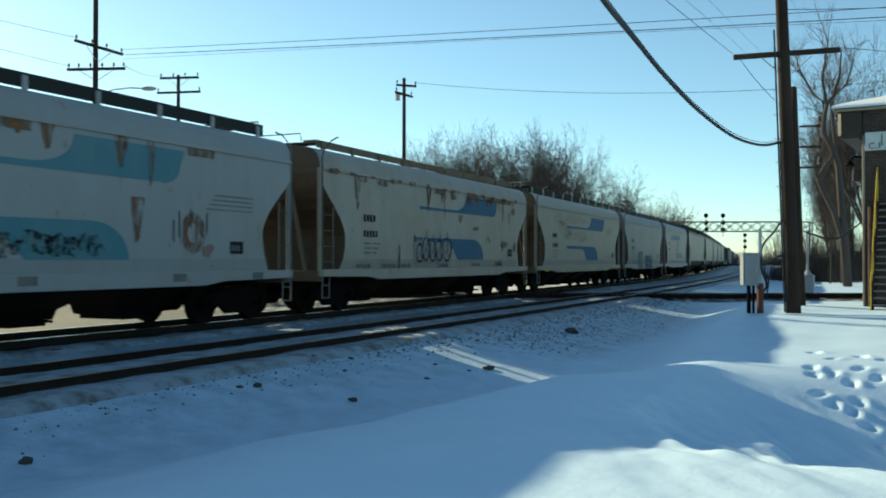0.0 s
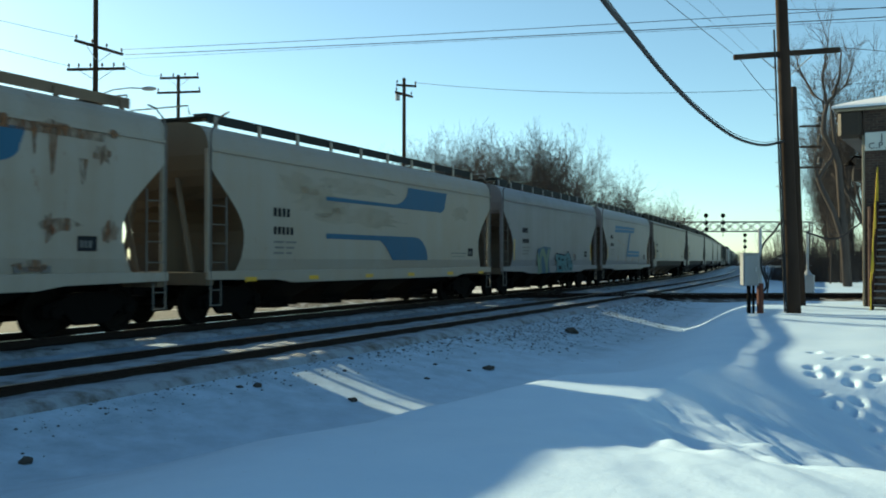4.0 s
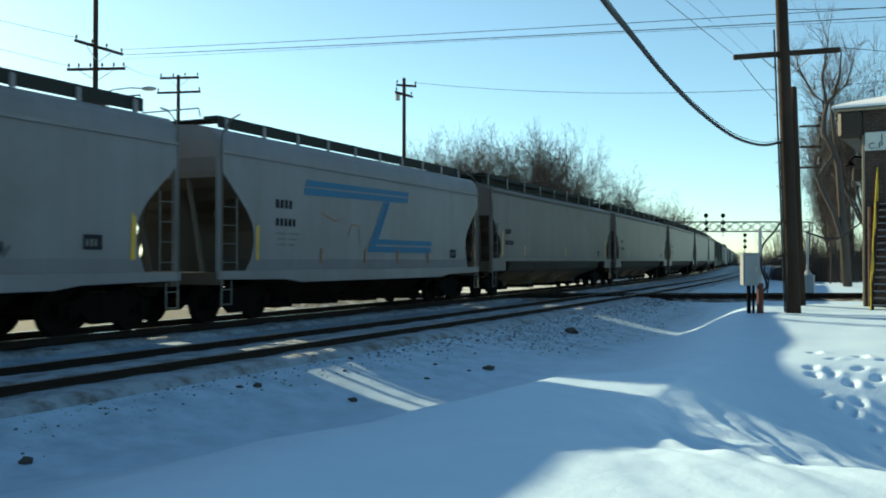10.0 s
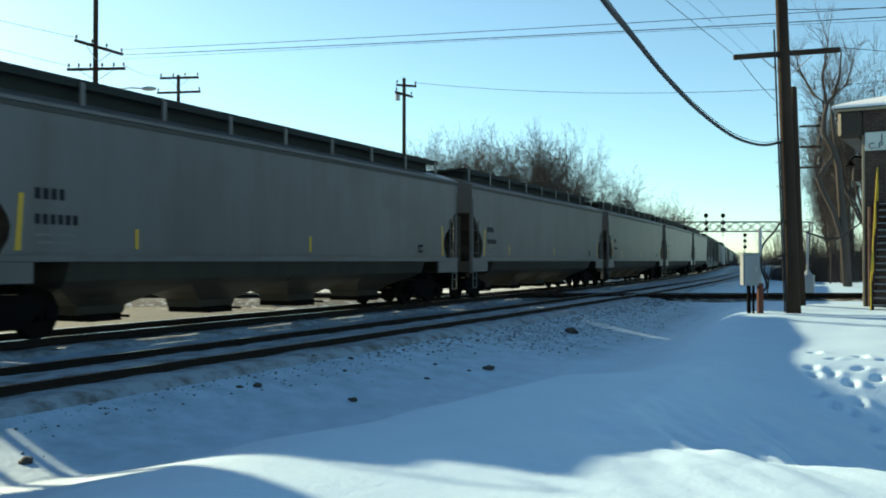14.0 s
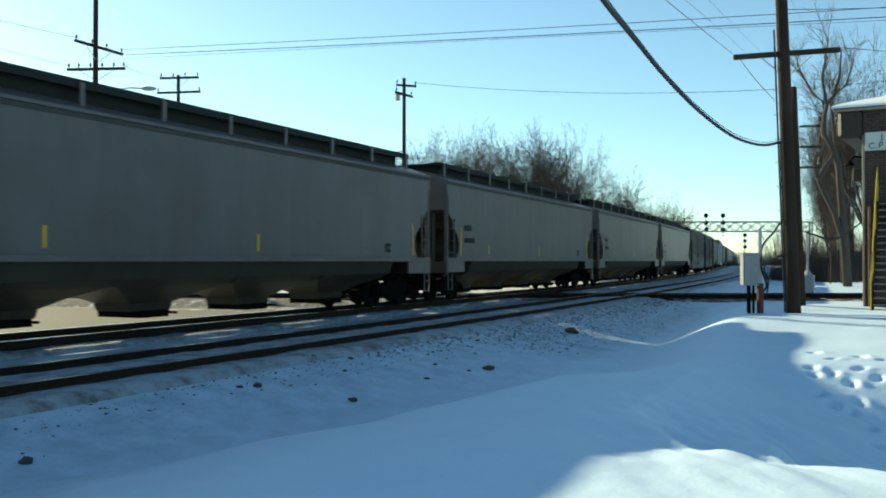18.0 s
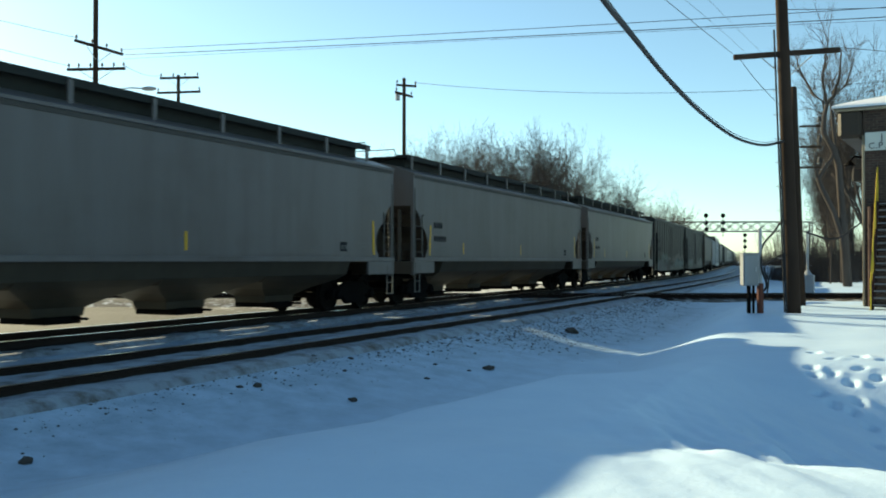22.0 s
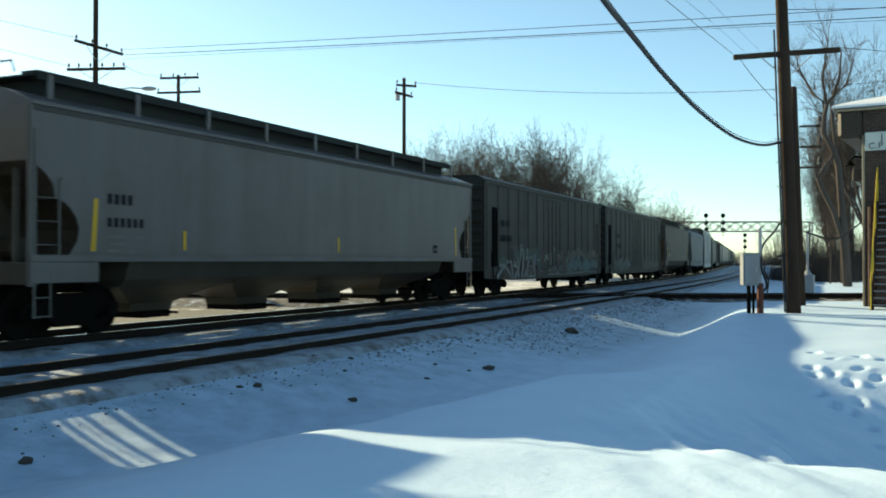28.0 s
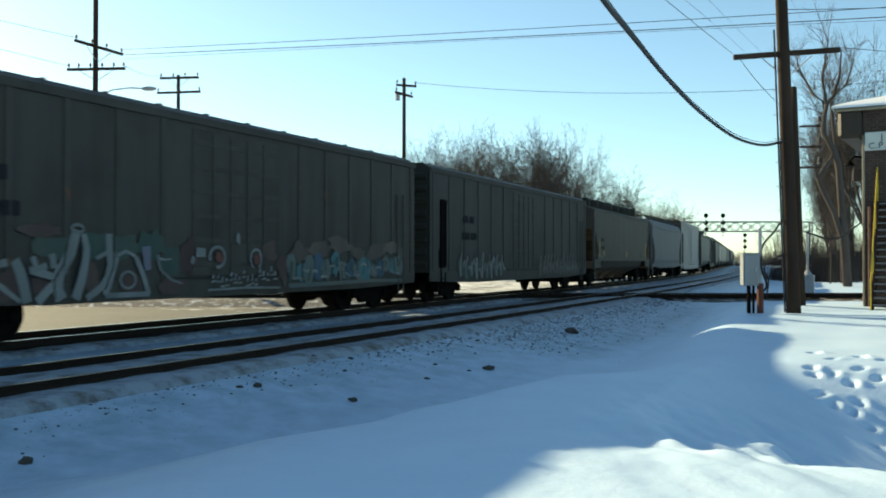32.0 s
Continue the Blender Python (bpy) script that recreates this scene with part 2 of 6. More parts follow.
def build_ground():
    xs, ys = spaced(-9, 3.5, 0.055, -2600, 2600), spaced(4.0, 24, 0.07, -2600, 2900)
    verts = [(x, y, ground_z(x, y)) for y in ys for x in xs]
    w = len(xs)
    faces = [(j * w + i, j * w + i + 1, (j + 1) * w + i + 1, (j + 1) * w + i) for j in range(len(ys) - 1) for i in range(w - 1)]
    me = bpy.data.meshes.new("ground")
    me.from_pydata(verts, [], faces)
    grit = me.attributes.new("grit", "FLOAT", "POINT")
    soil_shade = me.attributes.new("soil_shade", "FLOAT", "POINT")
    # Shade beside the train painted in; dirt on the far slope and beyond.
    soil_shade.data.foreach_set("value", [max(0.9 * smooth(11.6, 5.8, x - bend_x(y) - TRAIN_X), 0.95 * smooth(15, 20, y) * smooth(10.0, 8.2, x - bend_x(y) - TRAIN_X) * smooth(42, 34, y)) if x - bend_x(y) > TRAIN_X else 1.0 - 0.6 * smooth(15, 24, y) for x, y, z in verts])
    values = []
    for x, y, z in verts:
        q = x - bend_x(y) - TRAIN_X
        g = smooth(8.9, 5.6, q) if q > 0 else 1.0
        if y > 26 and 0 < q:
            g = max(g, 0.6 * smooth(9.5, 7.5, q))
        if 0 < q:
            g = max(g * smooth(2, 22, y), (0.35 + 0.6 * smooth(13, 20, y)) * smooth(8.4 + 1.2 * smooth(12, 20, y), 6.2, q))
        values.append(g if q > -7 else 0.45)
    grit.data.foreach_set("value", values)
    me.shade_smooth()
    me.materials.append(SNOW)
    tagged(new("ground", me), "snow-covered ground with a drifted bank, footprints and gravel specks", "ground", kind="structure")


build_ground()


def rail_bm(bm, line, side):
    section = ((-0.07, -0.17), (0.07, -0.17), (0.07, -0.155), (0.012, -0.13), (0.012, -0.04), (0.036, -0.03),
               (0.036, 0.0), (-0.036, 0.0), (-0.036, -0.03), (-0.012, -0.04), (-0.012, -0.13), (-0.07, -0.155))
    rings = []
    for x, y, h in line:
        rx, ry = math.cos(h), math.sin(h)
        rings.append([bm.verts.new((x + (side + a) * rx, y + (side + a) * ry, z)) for a, z in section])
    n = len(section)
    for a, b in zip(rings, rings[1:]):
        for k in range(n):
            f = bm.faces.new((a[k], a[(k + 1) % n], b[(k + 1) % n], b[k]))
            f.material_index = 1 if k == 6 else 0


def build_track(name, x0, label, crown, bed_mat):
    bed = bmesh.new()
    rings = []
    s = -60.0
    while s < 700:
        x, y, h = track(s, x0)
        ring = []
        for k in range(19):
            o = -1.53 + 0.17 * k
            lump = noise.noise((s * 1.3, o * 2.2, x0)) * (0.03 - 0.3 * crown) + noise.noise((s * 3.3, o * 4.2, x0)) * 0.018
            drift = crown * math.exp(-(o / 0.45) ** 2) + crown * 0.2 * math.exp(-((abs(o) - 1.2) / 0.3) ** 2)
            ring.append(bed.verts.new((x + o * math.cos(h), y + o * math.sin(h), -0.185 + crown * 1.4 + drift * 0.6 - 0.5 * max(abs(o) - 1.28, 0) - (0.14 if abs(o) > 1.5 else 0.0) + lump * (1 - smooth(0.95, 1.45, abs(o))))))
        rings.append(ring)
        s += 0.3 if -5 < s < 45 else (2.0 if s < 150 else 15.0)
    for a, b in zip(rings, rings[1:]):
        for k in range(18):
            bed.faces.new((a[k], a[k + 1], b[k + 1], b[k]))
    root = thing(name, label, "railway track", kind="structure")
    part("ballast", mesh_of(bed, "ballast", smooth=True), bed_mat, root, "gravel ballast patched with blown snow")
    line = [track(s, x0) for s in [k * 3.0 for k in range(-20, 44)] + [132 + 12.0 * k for k in range(50)]]
    for side in (-0.755, 0.755):
        bm = bmesh.new()
        rail_bm(bm, line, side)
        rail = part("rail", mesh_of(bm, "rail"), RAIL, root, "rusty steel rail with a worn head")
        rail.data.materials.append(RAILTOP)
    tie = shaped("tie", lambda b: box(b, -1.28, 1.28, -0.11, 0.11, -0.34, -0.172), 0.012)
    rng = random.Random(int(-x0 * 10))
    for k in range(150):
        x, y, h = track(-6 + k * 0.56, x0)
        part("tie", tie, TIE, root, at=pose(x + rng.uniform(-0.03, 0.03), y, rng.uniform(-0.012, 0.004), 0, 0, math.degrees(h) + rng.uniform(-1, 1)))
    return root


build_track("track_main", TRAIN_X, "railway track on gravel ballast patched with snow, under the train", 0.02, SNOWY_BALLAST)
build_track("track_siding", NEAR_X, "empty railway track with dark rails half buried in snow", 0.05, SNOWY_BALLAST)

# A third track crosses both on the level, square to the camera's line of sight.
CROSS_AT, CROSS_H = Vector((-9.6, 38.6, 0)), radians(24.9 - 90)


def build_crossing():
    root = thing("track_crossing", "railway track crossing the main line on the level, dark rails", "railway track", kind="structure")
    way = Vector((math.cos(radians(24.9)), math.sin(radians(24.9)), 0))
    line = []
    for k in range(-30, 34):
        p = CROSS_AT + way * (k * 2.0)
        line.append((p.x, p.y, CROSS_H))
    bed = bmesh.new()
    rings = []
    for k in range(-100, 116):
        p = CROSS_AT + way * (k * 0.58)
        ring = []
        for j in range(17):
            o = -2.8 + 0.35 * j
            h = -0.2 - (0.3 * (abs(o) - 1.5) if abs(o) > 1.5 else 0) + noise.noise((k * 0.7, o * 2, 5)) * 0.03
            h -= 0.03 if -2 < p.x - bend_x(p.y) - TRAIN_X < 7 else 0
            ring.append(bed.verts.new((p.x + o * math.sin(radians(24.9)), p.y - o * math.cos(radians(24.9)), h)))
        rings.append(ring)
    for a, b in zip(rings, rings[1:]):
        for j in range(16):
            bed.faces.new((a[j], a[j + 1], b[j + 1], b[j]))
    part("ballast", mesh_of(bed, "ballast", smooth=True), BALLAST, root, "grey gravel ballast")
    for side in (-0.755, 0.755):
        bm = bmesh.new()
        rail_bm(bm, [l for l in line], side)
        rail = part("rail", mesh_of(bm, "rail"), RAIL, root, "rusty steel rail")
        rail.data.materials.append(RAILTOP)
        rail.location.z = 0.004
    tie = shaped("tie", lambda b: box(b, -1.28, 1.28, -0.11, 0.11, -0.34, -0.172), 0.012)
    for k in range(-4, 62):
        p = CROSS_AT + way * (4 + k * 0.56)
        part("tie", tie, TIE, root, at=pose(p.x, p.y, 0.002, 0, 0, 24.9 - 90))


build_crossing()


def build_yard():
    """Thawed gravel yard and road beyond the train."""
    bm = bmesh.new()
    rings = []
    for y in spaced(0, 30, 0.8, -60, 400, 1.15):
        ring = []
        for k in range(26):
            q = -3.1 - 1.3 * k
            x = q + TRAIN_X + bend_x(y)
            ring.append(bm.verts.new((x, y, ground_z(x, y) + 0.035 + 0.05 * noise.noise((x * 0.6, y * 0.4, 8)))))
        rings.append(ring)
    for a, b in zip(rings, rings[1:]):
        for k in range(25):
            bm.faces.new((a[k], a[k + 1], b[k + 1], b[k]))
    tagged(part("road", mesh_of(bm, "road", smooth=True), MUD), "thawed gravel yard with patches of old snow", "road", kind="structure")


build_yard()

# ---- poles and wires ----


def strand(name, points, radius, label, sag=0.0, mat=None, category="overhead wire"):
    """A cable through points, each stretch hanging by sag."""
    pts = []
    if len(points) > 2:
        p = [Vector(q) for q in points]
        p = [p[0] * 2 - p[1]] + p + [p[-1] * 2 - p[-2]]
        for p0, p1, p2, p3 in zip(p, p[1:], p[2:], p[3:]):
            for k in range(8):
                u = k / 8
                pts.append(0.5 * (p1 * 2 + (p2 - p0) * u + (p0 * 2 - p1 * 5 + p2 * 4 - p3) * u ** 2 + (p1 * 3 - p0 - p2 * 3 + p3) * u ** 3))
    for a, b in zip(points, points[1:]) if len(points) == 2 else ():
        a, b = Vector(a), Vector(b)
        for k in range(12):
            u = k / 12
            p = a.lerp(b, u)
            p.z -= sag * 4 * u * (1 - u)
            pts.append(p)
    pts.append(Vector(points[-1]))
    bm = bmesh.new()
    tube(bm, pts, radius, 6)
    return tagged(part(name, mesh_of(bm, name, smooth=True), mat or CABLE), label, category)


def arm_between(root, a, b, name="crossarm", size=0.06, insulators=()):
    """A crossarm from a to b in the pole's space, with pin insulators at fractions along it."""
    a, b = Vector(a), Vector(b)
    d = (b - a).normalized()
    bm = bmesh.new()
    side = d.cross(Vector((0, 0, 1))).normalized() * size
    up = side.cross(d).normalized() * size * 1.2
    vs = [bm.verts.new(p + s1 * side + s2 * up) for p in (a, b) for s1, s2 in ((-1, -1), (1, -1), (1, 1), (-1, 1))]
    for f in ((0, 1, 2, 3), (7, 6, 5, 4), (0, 4, 5, 1), (1, 5, 6, 2), (2, 6, 7, 3), (3, 7, 4, 0)):
        bm.faces.new([vs[i] for i in f])
    arm = part(name, mesh_of(bm, name, bevel=0.01), POLEWOOD, root, "weathered timber crossarm")
    for u in insulators:
        p = a.lerp(b, u)
        bm = bmesh.new()
        tube(bm, [p + Vector((0, 0, size)), p + Vector((0, 0, size + 0.12))], 0.02, 6)
        tube(bm, [p + Vector((0, 0, size + 0.1)), p + Vector((0, 0, size + 0.26))], 0.065, 8, 0.04)
        part("insulator", bm, CABLE, arm, "dark pin insulator")
    return arm


def pole(name, base, height, r0, r1, label, lean=(0, 0)):
    root = thing(name, label, "utility pole", at=pose(*base))
    bm = bmesh.new()
    n = 7
    tube(bm, [(lean[0] * k / n, lean[1] * k / n, height * k / n) for k in range(n + 1)], r0, 14, r1)
    part("shaft", mesh_of(bm, "shaft", smooth=True), POLEWOOD, root, "weathered brown timber shaft")
    return root


def brace(root, a, b, r=0.02):
    bm = bmesh.new()
    tube(bm, [a, b], r, 5)
    part("brace", bm, GALV, root)


# The nearer line of poles beside the tower
p_near = pole("utility_pole", (-1.87, 25.61, -0.15), 10.5, 0.19, 0.14, "tall brown timber utility pole with one crossarm, standing in snow", (-0.32, -0.26))
arm_between(p_near, (-1.38, -0.72, 6.8), (1.12, 0.44, 7.0), size=0.055)
for s in (-1, 1):
    brace(p_near, (-0.16 + 0.62 * s, -0.2 + 0.28 * s, 6.83), (-0.14 + 0.1 * s, -0.12, 6.35), 0.015)
for k, (z0, z1) in enumerate(((0.2, 7.5), (0.1, 4.6))):
    bm = bmesh.new()
    tube(bm, [(-0.2 + 0.05 * k - 0.03 * z * 1.0, -0.16 - 0.025 * z, z) for z in (z0, (z0 + z1) / 2, z1)], 0.025, 6)
    part("conduit", bm, CABLE, p_near, "dark cable conduit")
for k in range(9):
    bm = bmesh.new()
    z = 1.6 + k * 0.62
    tube(bm, [(-0.17 - 0.03 * z, -0.03 * z, z), (-0.30 - 0.03 * z, -0.05 - 0.03 * z, z)], 0.012, 5)
    part("step_bolt", bm, GALV, p_near)
p_back = pole("utility_pole", (-1.98, 28.87, -0.15), 6.6, 0.21, 0.09, "short dark timber stub pole beside the taller one", (-0.1, -0.1))
for z in (4.25, 4.85, 5.45):
    arm_between(p_back, (0.05, 0.0, z), (0.62, 0.12, z), "side_pin", 0.025, (0.95,))

# Poles across the yard
p_a = pole("utility_pole", (-37.3, 36.65, -0.5), 17.2, 0.17, 0.12, "dark timber utility pole with two crossarms and a street lamp")
arm_between(p_a, (0.2, -1.6, 13.2), (0.35, 1.6, 13.1), insulators=(0.03, 0.35, 0.65, 0.97))
arm_between(p_a, (-1.35, -0.65, 12.0), (1.45, 0.65, 12.06), insulators=(0.03, 0.2, 0.4, 0.6, 0.8, 0.97))
for s in (-1, 1):
    brace(p_a, (0.25, 0.9 * s, 13.1), (0.05, 0.1, 12.4))
    brace(p_a, (0.85 * s, 0.4 * s, 12.0), (0.05, 0.05, 11.4))
bm = bmesh.new()
tube(bm, [(0.1, 0, 10.6), (0.9, 0.35, 10.92), (1.7, 0.72, 11.02), (2.3, 1.0, 11.0)], 0.035, 6)
part("lamp_arm", bm, GALV, p_a, "curved galvanised lamp arm")
bm = bmesh.new()
bmesh.ops.create_uvsphere(bm, u_segments=12, v_segments=6, radius=1)
bmesh.ops.transform(bm, matrix=Matrix.LocRotScale((2.62, 1.14, 10.98), Euler((0, 0, 0.4)), (0.42, 0.17, 0.12)), verts=bm.verts)
part("lamp_head", mesh_of(bm, "lamp_head", smooth=True), GALV, p_a, "grey cobra-head street lamp, unlit")
p_b = pole("utility_pole", (-42.1, 48.65, -0.5), 14.3, 0.15, 0.11, "dark timber utility pole with two crossarms")
arm_between(p_b, (-1.15, -0.5, 14.1), (1.25, 0.55, 14.15), insulators=(0.03, 0.35, 0.65, 0.97))
arm_between(p_b, (-1.3, -0.6, 13.1), (1.35, 0.62, 13.2), insulators=(0.03, 0.97))
for s in (-1, 1):
    brace(p_b, (0.7 * s, 0.3 * s, 14.1), (0, 0, 13.5))
p_c = pole("utility_pole", (-28.4, 55.0, -0.5), 14.1, 0.15, 0.11, "dark timber utility pole with crossarms seen end-on")
arm_between(p_c, (0.15, -1.5, 12.9), (-0.15, 1.5, 13.1), insulators=(0.05, 0.95))
arm_between(p_c, (-0.5, -0.2, 13.65), (0.75, 0.35, 13.55), insulators=(0.05, 0.95))
bm = bmesh.new()
tube(bm, [(-0.35, -0.25, 12.6), (-0.35, -0.25, 13.15)], 0.16, 10)
part("transformer", bm, GALV, p_c, "small grey pole transformer")

strand("service_cable", [(-2.07, 25.46, 4.48), (-2.42, 23.65, 4.19), (-2.77, 21.28, 4.12), (-3.02, 18.4, 4.26), (-3.12, 15.6, 4.44), (-3.04, 12.88, 4.52), (-2.9, 10.75, 4.49),
                         (-2.75, 8.63, 4.56), (-2.55, 6.52, 4.66), (-1.5, -6, 6.0)], 0.034, "thick black cable bundle sagging from the timber pole")
strand("service_wire", [(-2.07, 25.46, 4.53), (-2.42, 23.65, 4.26), (-2.77, 21.28, 4.19), (-3.02, 18.4, 4.33), (-3.12, 15.6, 4.5), (-3.03, 12.88, 4.57), (-2.88, 10.75, 4.54),
                        (-2.73, 8.63, 4.61), (-2.5, 6.52, 4.7), (-1.45, -6, 6.05)], 0.008, "thin wire lashed along the black cable bundle")
for a, b, sag, r in (((-36.9, 38.2, 12.85), (8.9, 42.56, 11.55), 0.12, 0.014), ((-35.85, 37.26, 12.28), (8.9, 42.56, 11.12), 0.1, 0.018), ((-35.9, 37.2, 12.05), (8.9, 42.6, 10.9), -0.05, 0.008),
                     ((-27.8, 55.3, 13.3), (6.8, 55.9, 11.39), 1.0, 0.014),
                     ((-3.25, 24.88, 6.72), (-2.5, 2.0, 3.9), 0.0, 0.006), ((-2.96, 25.0, 6.75), (-2.1, 2, 3.5), -0.1, 0.003), ((-2.6, 25.2, 6.78), (-1.9, 2, 3.75), 0.0, 0.0025),
                     ((-1.3, 25.8, 6.85), (-0.9, 2, 3.6), 0.0, 0.0025), ((-3.1, 24.95, 6.6), (-2.1, 25.45, 5.35), 0.08, 0.008),
                     ((-37.1, 35.1, 12.85), (-37.9, 10, 13.0), 0.3, 0.012), ((-38.6, 36, 11.7), (-38.6, 10, 12.8), 0.3, 0.012), ((-35.85, 37.3, 11.7), (-43.2, 48.1, 13.75), 0.2, 0.012),
                     ((-0.76, 26.0, 6.9), (9, 34, 7.4), 0.2, 0.008), ((-2.0, 25.5, 7.9), (9, 30, 8.6), 0.2, 0.008)):
    strand("overhead_wire", [a, b], r, "thin dark overhead wire strung between timber poles", sag)
strand("drop_cable", [(-2.02, 25.5, 2.6), (-2.35, 25.35, 2.1), (-2.6, 25.25, 1.75), (-2.62, 25.2, 1.2), (-2.5, 25.25, 0.75), (-2.66, 25.2, 0.5)], 0.03, "black drop cable looping from the pole to a cabinet", category="cable")
strand("drop_cable", [(-1.9, 25.55, 1.7), (-2.3, 25.4, 1.45), (-2.55, 25.25, 1.2), (-2.45, 25.2, 0.9), (-2.5, 25.2, 0.45)], 0.022, "thin black drop cable by the cabinet", category="cable")
strand("tower_cable", [(-1.75, 28.7, 2.2), (-1.0, 29.2, 2.02), (-0.3, 29.6, 2.5)], 0.025, "black cable slung from a pole to the tower", 0.05, category="cable")

# ---- signal cabinet, markers and the signal gantry ----
CABINET = weathered("pale_grey_cabinet_paint", (0.27, 0.29, 0.31), streak=0.4)
REDPOST = weathered("faded_red_paint", (0.12, 0.035, 0.02), (0.05, 0.025, 0.02), streak=0.5)
cab = thing("signal_cabinet", "pale grey steel signal cabinet on dark posts in snow", "cabinet", at=pose(-2.91, 25.12, 0, 0, 0, 24.9))
bm = bmesh.new()
box(bm, -0.2, 0.2, -0.14, 0.14, 0.74, 1.55)
part("case", mesh_of(bm, "case", bevel=0.015), CABINET, cab)
bm = bmesh.new()
box(bm, -0.17, 0.17, -0.16, -0.14, 0.79, 1.5)
door = part("door", mesh_of(bm, "door", bevel=0.006), CABINET, cab)
bm = bmesh.new()
box(bm, 0.1, 0.13, -0.18, -0.16, 1.1, 1.22)
part("handle", bm, GALV, door)
bm = bmesh.new()
box(bm, -0.22, 0.22, -0.17, 0.16, 1.55, 1.58)
part("hood", bm, CABINET, cab)
for x, r in ((-0.02, 0.055), (0.1, 0.035)):
    bm = bmesh.new()
    tube(bm, [(x, 0, -0.15), (x, 0, 0.76)], r, 8)
    part("post", bm, BLACK, cab, "dark steel post")
mk = thing("marker_post", "slim marker post, pale above and faded red below", "post", at=pose(-2.66, 25.24, 0, 0, 0, 24.9))
for name, z0, z1, r, m in (("lower_shaft", -0.15, 0.8, 0.085, REDPOST), ("upper_shaft", 0.8, 2.21, 0.05, GALV)):
    bm = bmesh.new()
    tube(bm, [(0, 0, z0), (0, 0, z1)], r, 10)
    part(name, bm, m, mk)
mast = thing("signal_mast", "grey relay box with a thin mast beside the crossing track", "signal", at=pose(-2.7, 45.05, -0.1))
bm = bmesh.new()
box(bm, -0.28, 0.28, -0.25, 0.25, 0.0, 0.85)
part("relay_box", mesh_of(bm, "relay_box", bevel=0.03), GALV, mast)
bm = bmesh.new()
tube(bm, [(0, 0, 0.8), (0, 0, 2.75)], 0.05, 8)
part("shaft", bm, GALV, mast)
bm = bmesh.new()
tube(bm, [(0, 0, 0.85), (0, 0, 1.05)], 0.22, 8, 0.06)
part("collar", bm, GALV, mast)

IRON = weathered("gantry_steel", (0.16, 0.165, 0.17), streak=0.5)
gan = thing("signal_gantry", "steel lattice signal gantry spanning the tracks with signal heads", "signal gantry")
GA, GB = Vector((-34.5, 165.8, 0)), Vector((-10.0, 177.2, 0))
gd = (GB - GA)
for z in (6.6, 8.3):
    for o in (-0.6, 0.6):
        n = Vector((-gd.y, gd.x, 0)).normalized() * o
        bm = bmesh.new()
        tube(bm, [GA + n + Vector((0, 0, z)), GB + n + Vector((0, 0, z))], 0.11, 6)
        part("chord", bm, IRON, gan)
for k in range(14):
    for o in (-0.6, 0.6):
        n = Vector((-gd.y, gd.x, 0)).normalized() * o
        bm = bmesh.new()
        a, b = GA + gd * (k / 14) + n, GA + gd * ((k + 1) / 14) + n
        za, zb = (6.6, 8.3) if k % 2 else (8.3, 6.6)
        tube(bm, [a + Vector((0, 0, za)), b + Vector((0, 0, zb))], 0.06, 5)
        tube(bm, [a + Vector((0, 0, zb)), b + Vector((0, 0, za))], 0.06, 5)
        part("lattice_brace", bm, IRON, gan)
for p in (GA, GB):
    for o in (-0.9, 0.9):
        n = Vector((-gd.y, gd.x, 0)).normalized() * o
        bm = bmesh.new()
        tube(bm, [p + n + Vector((0, 0, -0.5)), p + n * 0.6 + Vector((0, 0, 8.3))], 0.14, 6)
        part("leg", bm, IRON, gan)


def signal_head(root, base, bottom):
    bm = bmesh.new()
    tube(bm, [Vector(base) + Vector((0, 0, bottom - 0.8)), Vector(base) + Vector((0, 0, bottom + 3.3))], 0.07, 6)
    mastpart = part("signal_post", bm, IRON, root)
    for k in range(3):
        bm = bmesh.new()
        c = Vector(base) + Vector((0.05, -0.2, bottom + 0.4 + k * 1.25))
        bmesh.ops.create_cone(bm, cap_ends=True, segments=14, radius1=0.4, radius2=0.4, depth=0.14, matrix=Matrix.Translation(c) @ Matrix.Rotation(radians(90), 4, "X"))
        part("signal_disc", bm, BLACK, mastpart, "black signal backing disc")


signal_head(gan, (-26.9, 168.9, 0), 6.5)
signal_head(gan, (-24.17, 170.2, 0), 6.5)
far_signal = thing("signal_mast", "distant three-disc signal on a mast", "signal", at=pose(-25.1, 208.8, -0.3))
signal_head(far_signal, (0, 0, 0), 4.3)
bm = bmesh.new()
tube(bm, [(0, 0, 0), (0, 0, 4.6)], 0.09, 6)
part("shaft", bm, IRON, far_signal)

# ---- the tower ----
BRICK = material("dark_brown_brick", (0.06, 0.036, 0.026), 0.9)
_t = BRICK.node_tree.nodes.new("ShaderNodeTexCoord")
_s = BRICK.node_tree.nodes.new("ShaderNodeSeparateXYZ")
_c = BRICK.node_tree.nodes.new("ShaderNodeCombineXYZ")
wire(BRICK, _t.outputs["Object"], _s.inputs[0])
wire(BRICK, maths(BRICK, "ADD", _s.outputs[0], _s.outputs[1]), _c.inputs[0])
wire(BRICK, _s.outputs[2], _c.inputs[1])
_b = node(BRICK, "ShaderNodeTexBrick", Scale=1.0)
_b.inputs["Brick Width"].default_value, _b.inputs["Row Height"].default_value, _b.inputs["Mortar Size"].default_value = 0.21, 0.075, 0.006
_b.inputs["Color1"].default_value, _b.inputs["Color2"].default_value, _b.inputs["Mortar"].default_value = (0.075, 0.042, 0.03, 1), (0.04, 0.025, 0.019, 1), (0.11, 0.095, 0.08, 1)
wire(BRICK, _c.outputs[0], _b.inputs["Vector"])
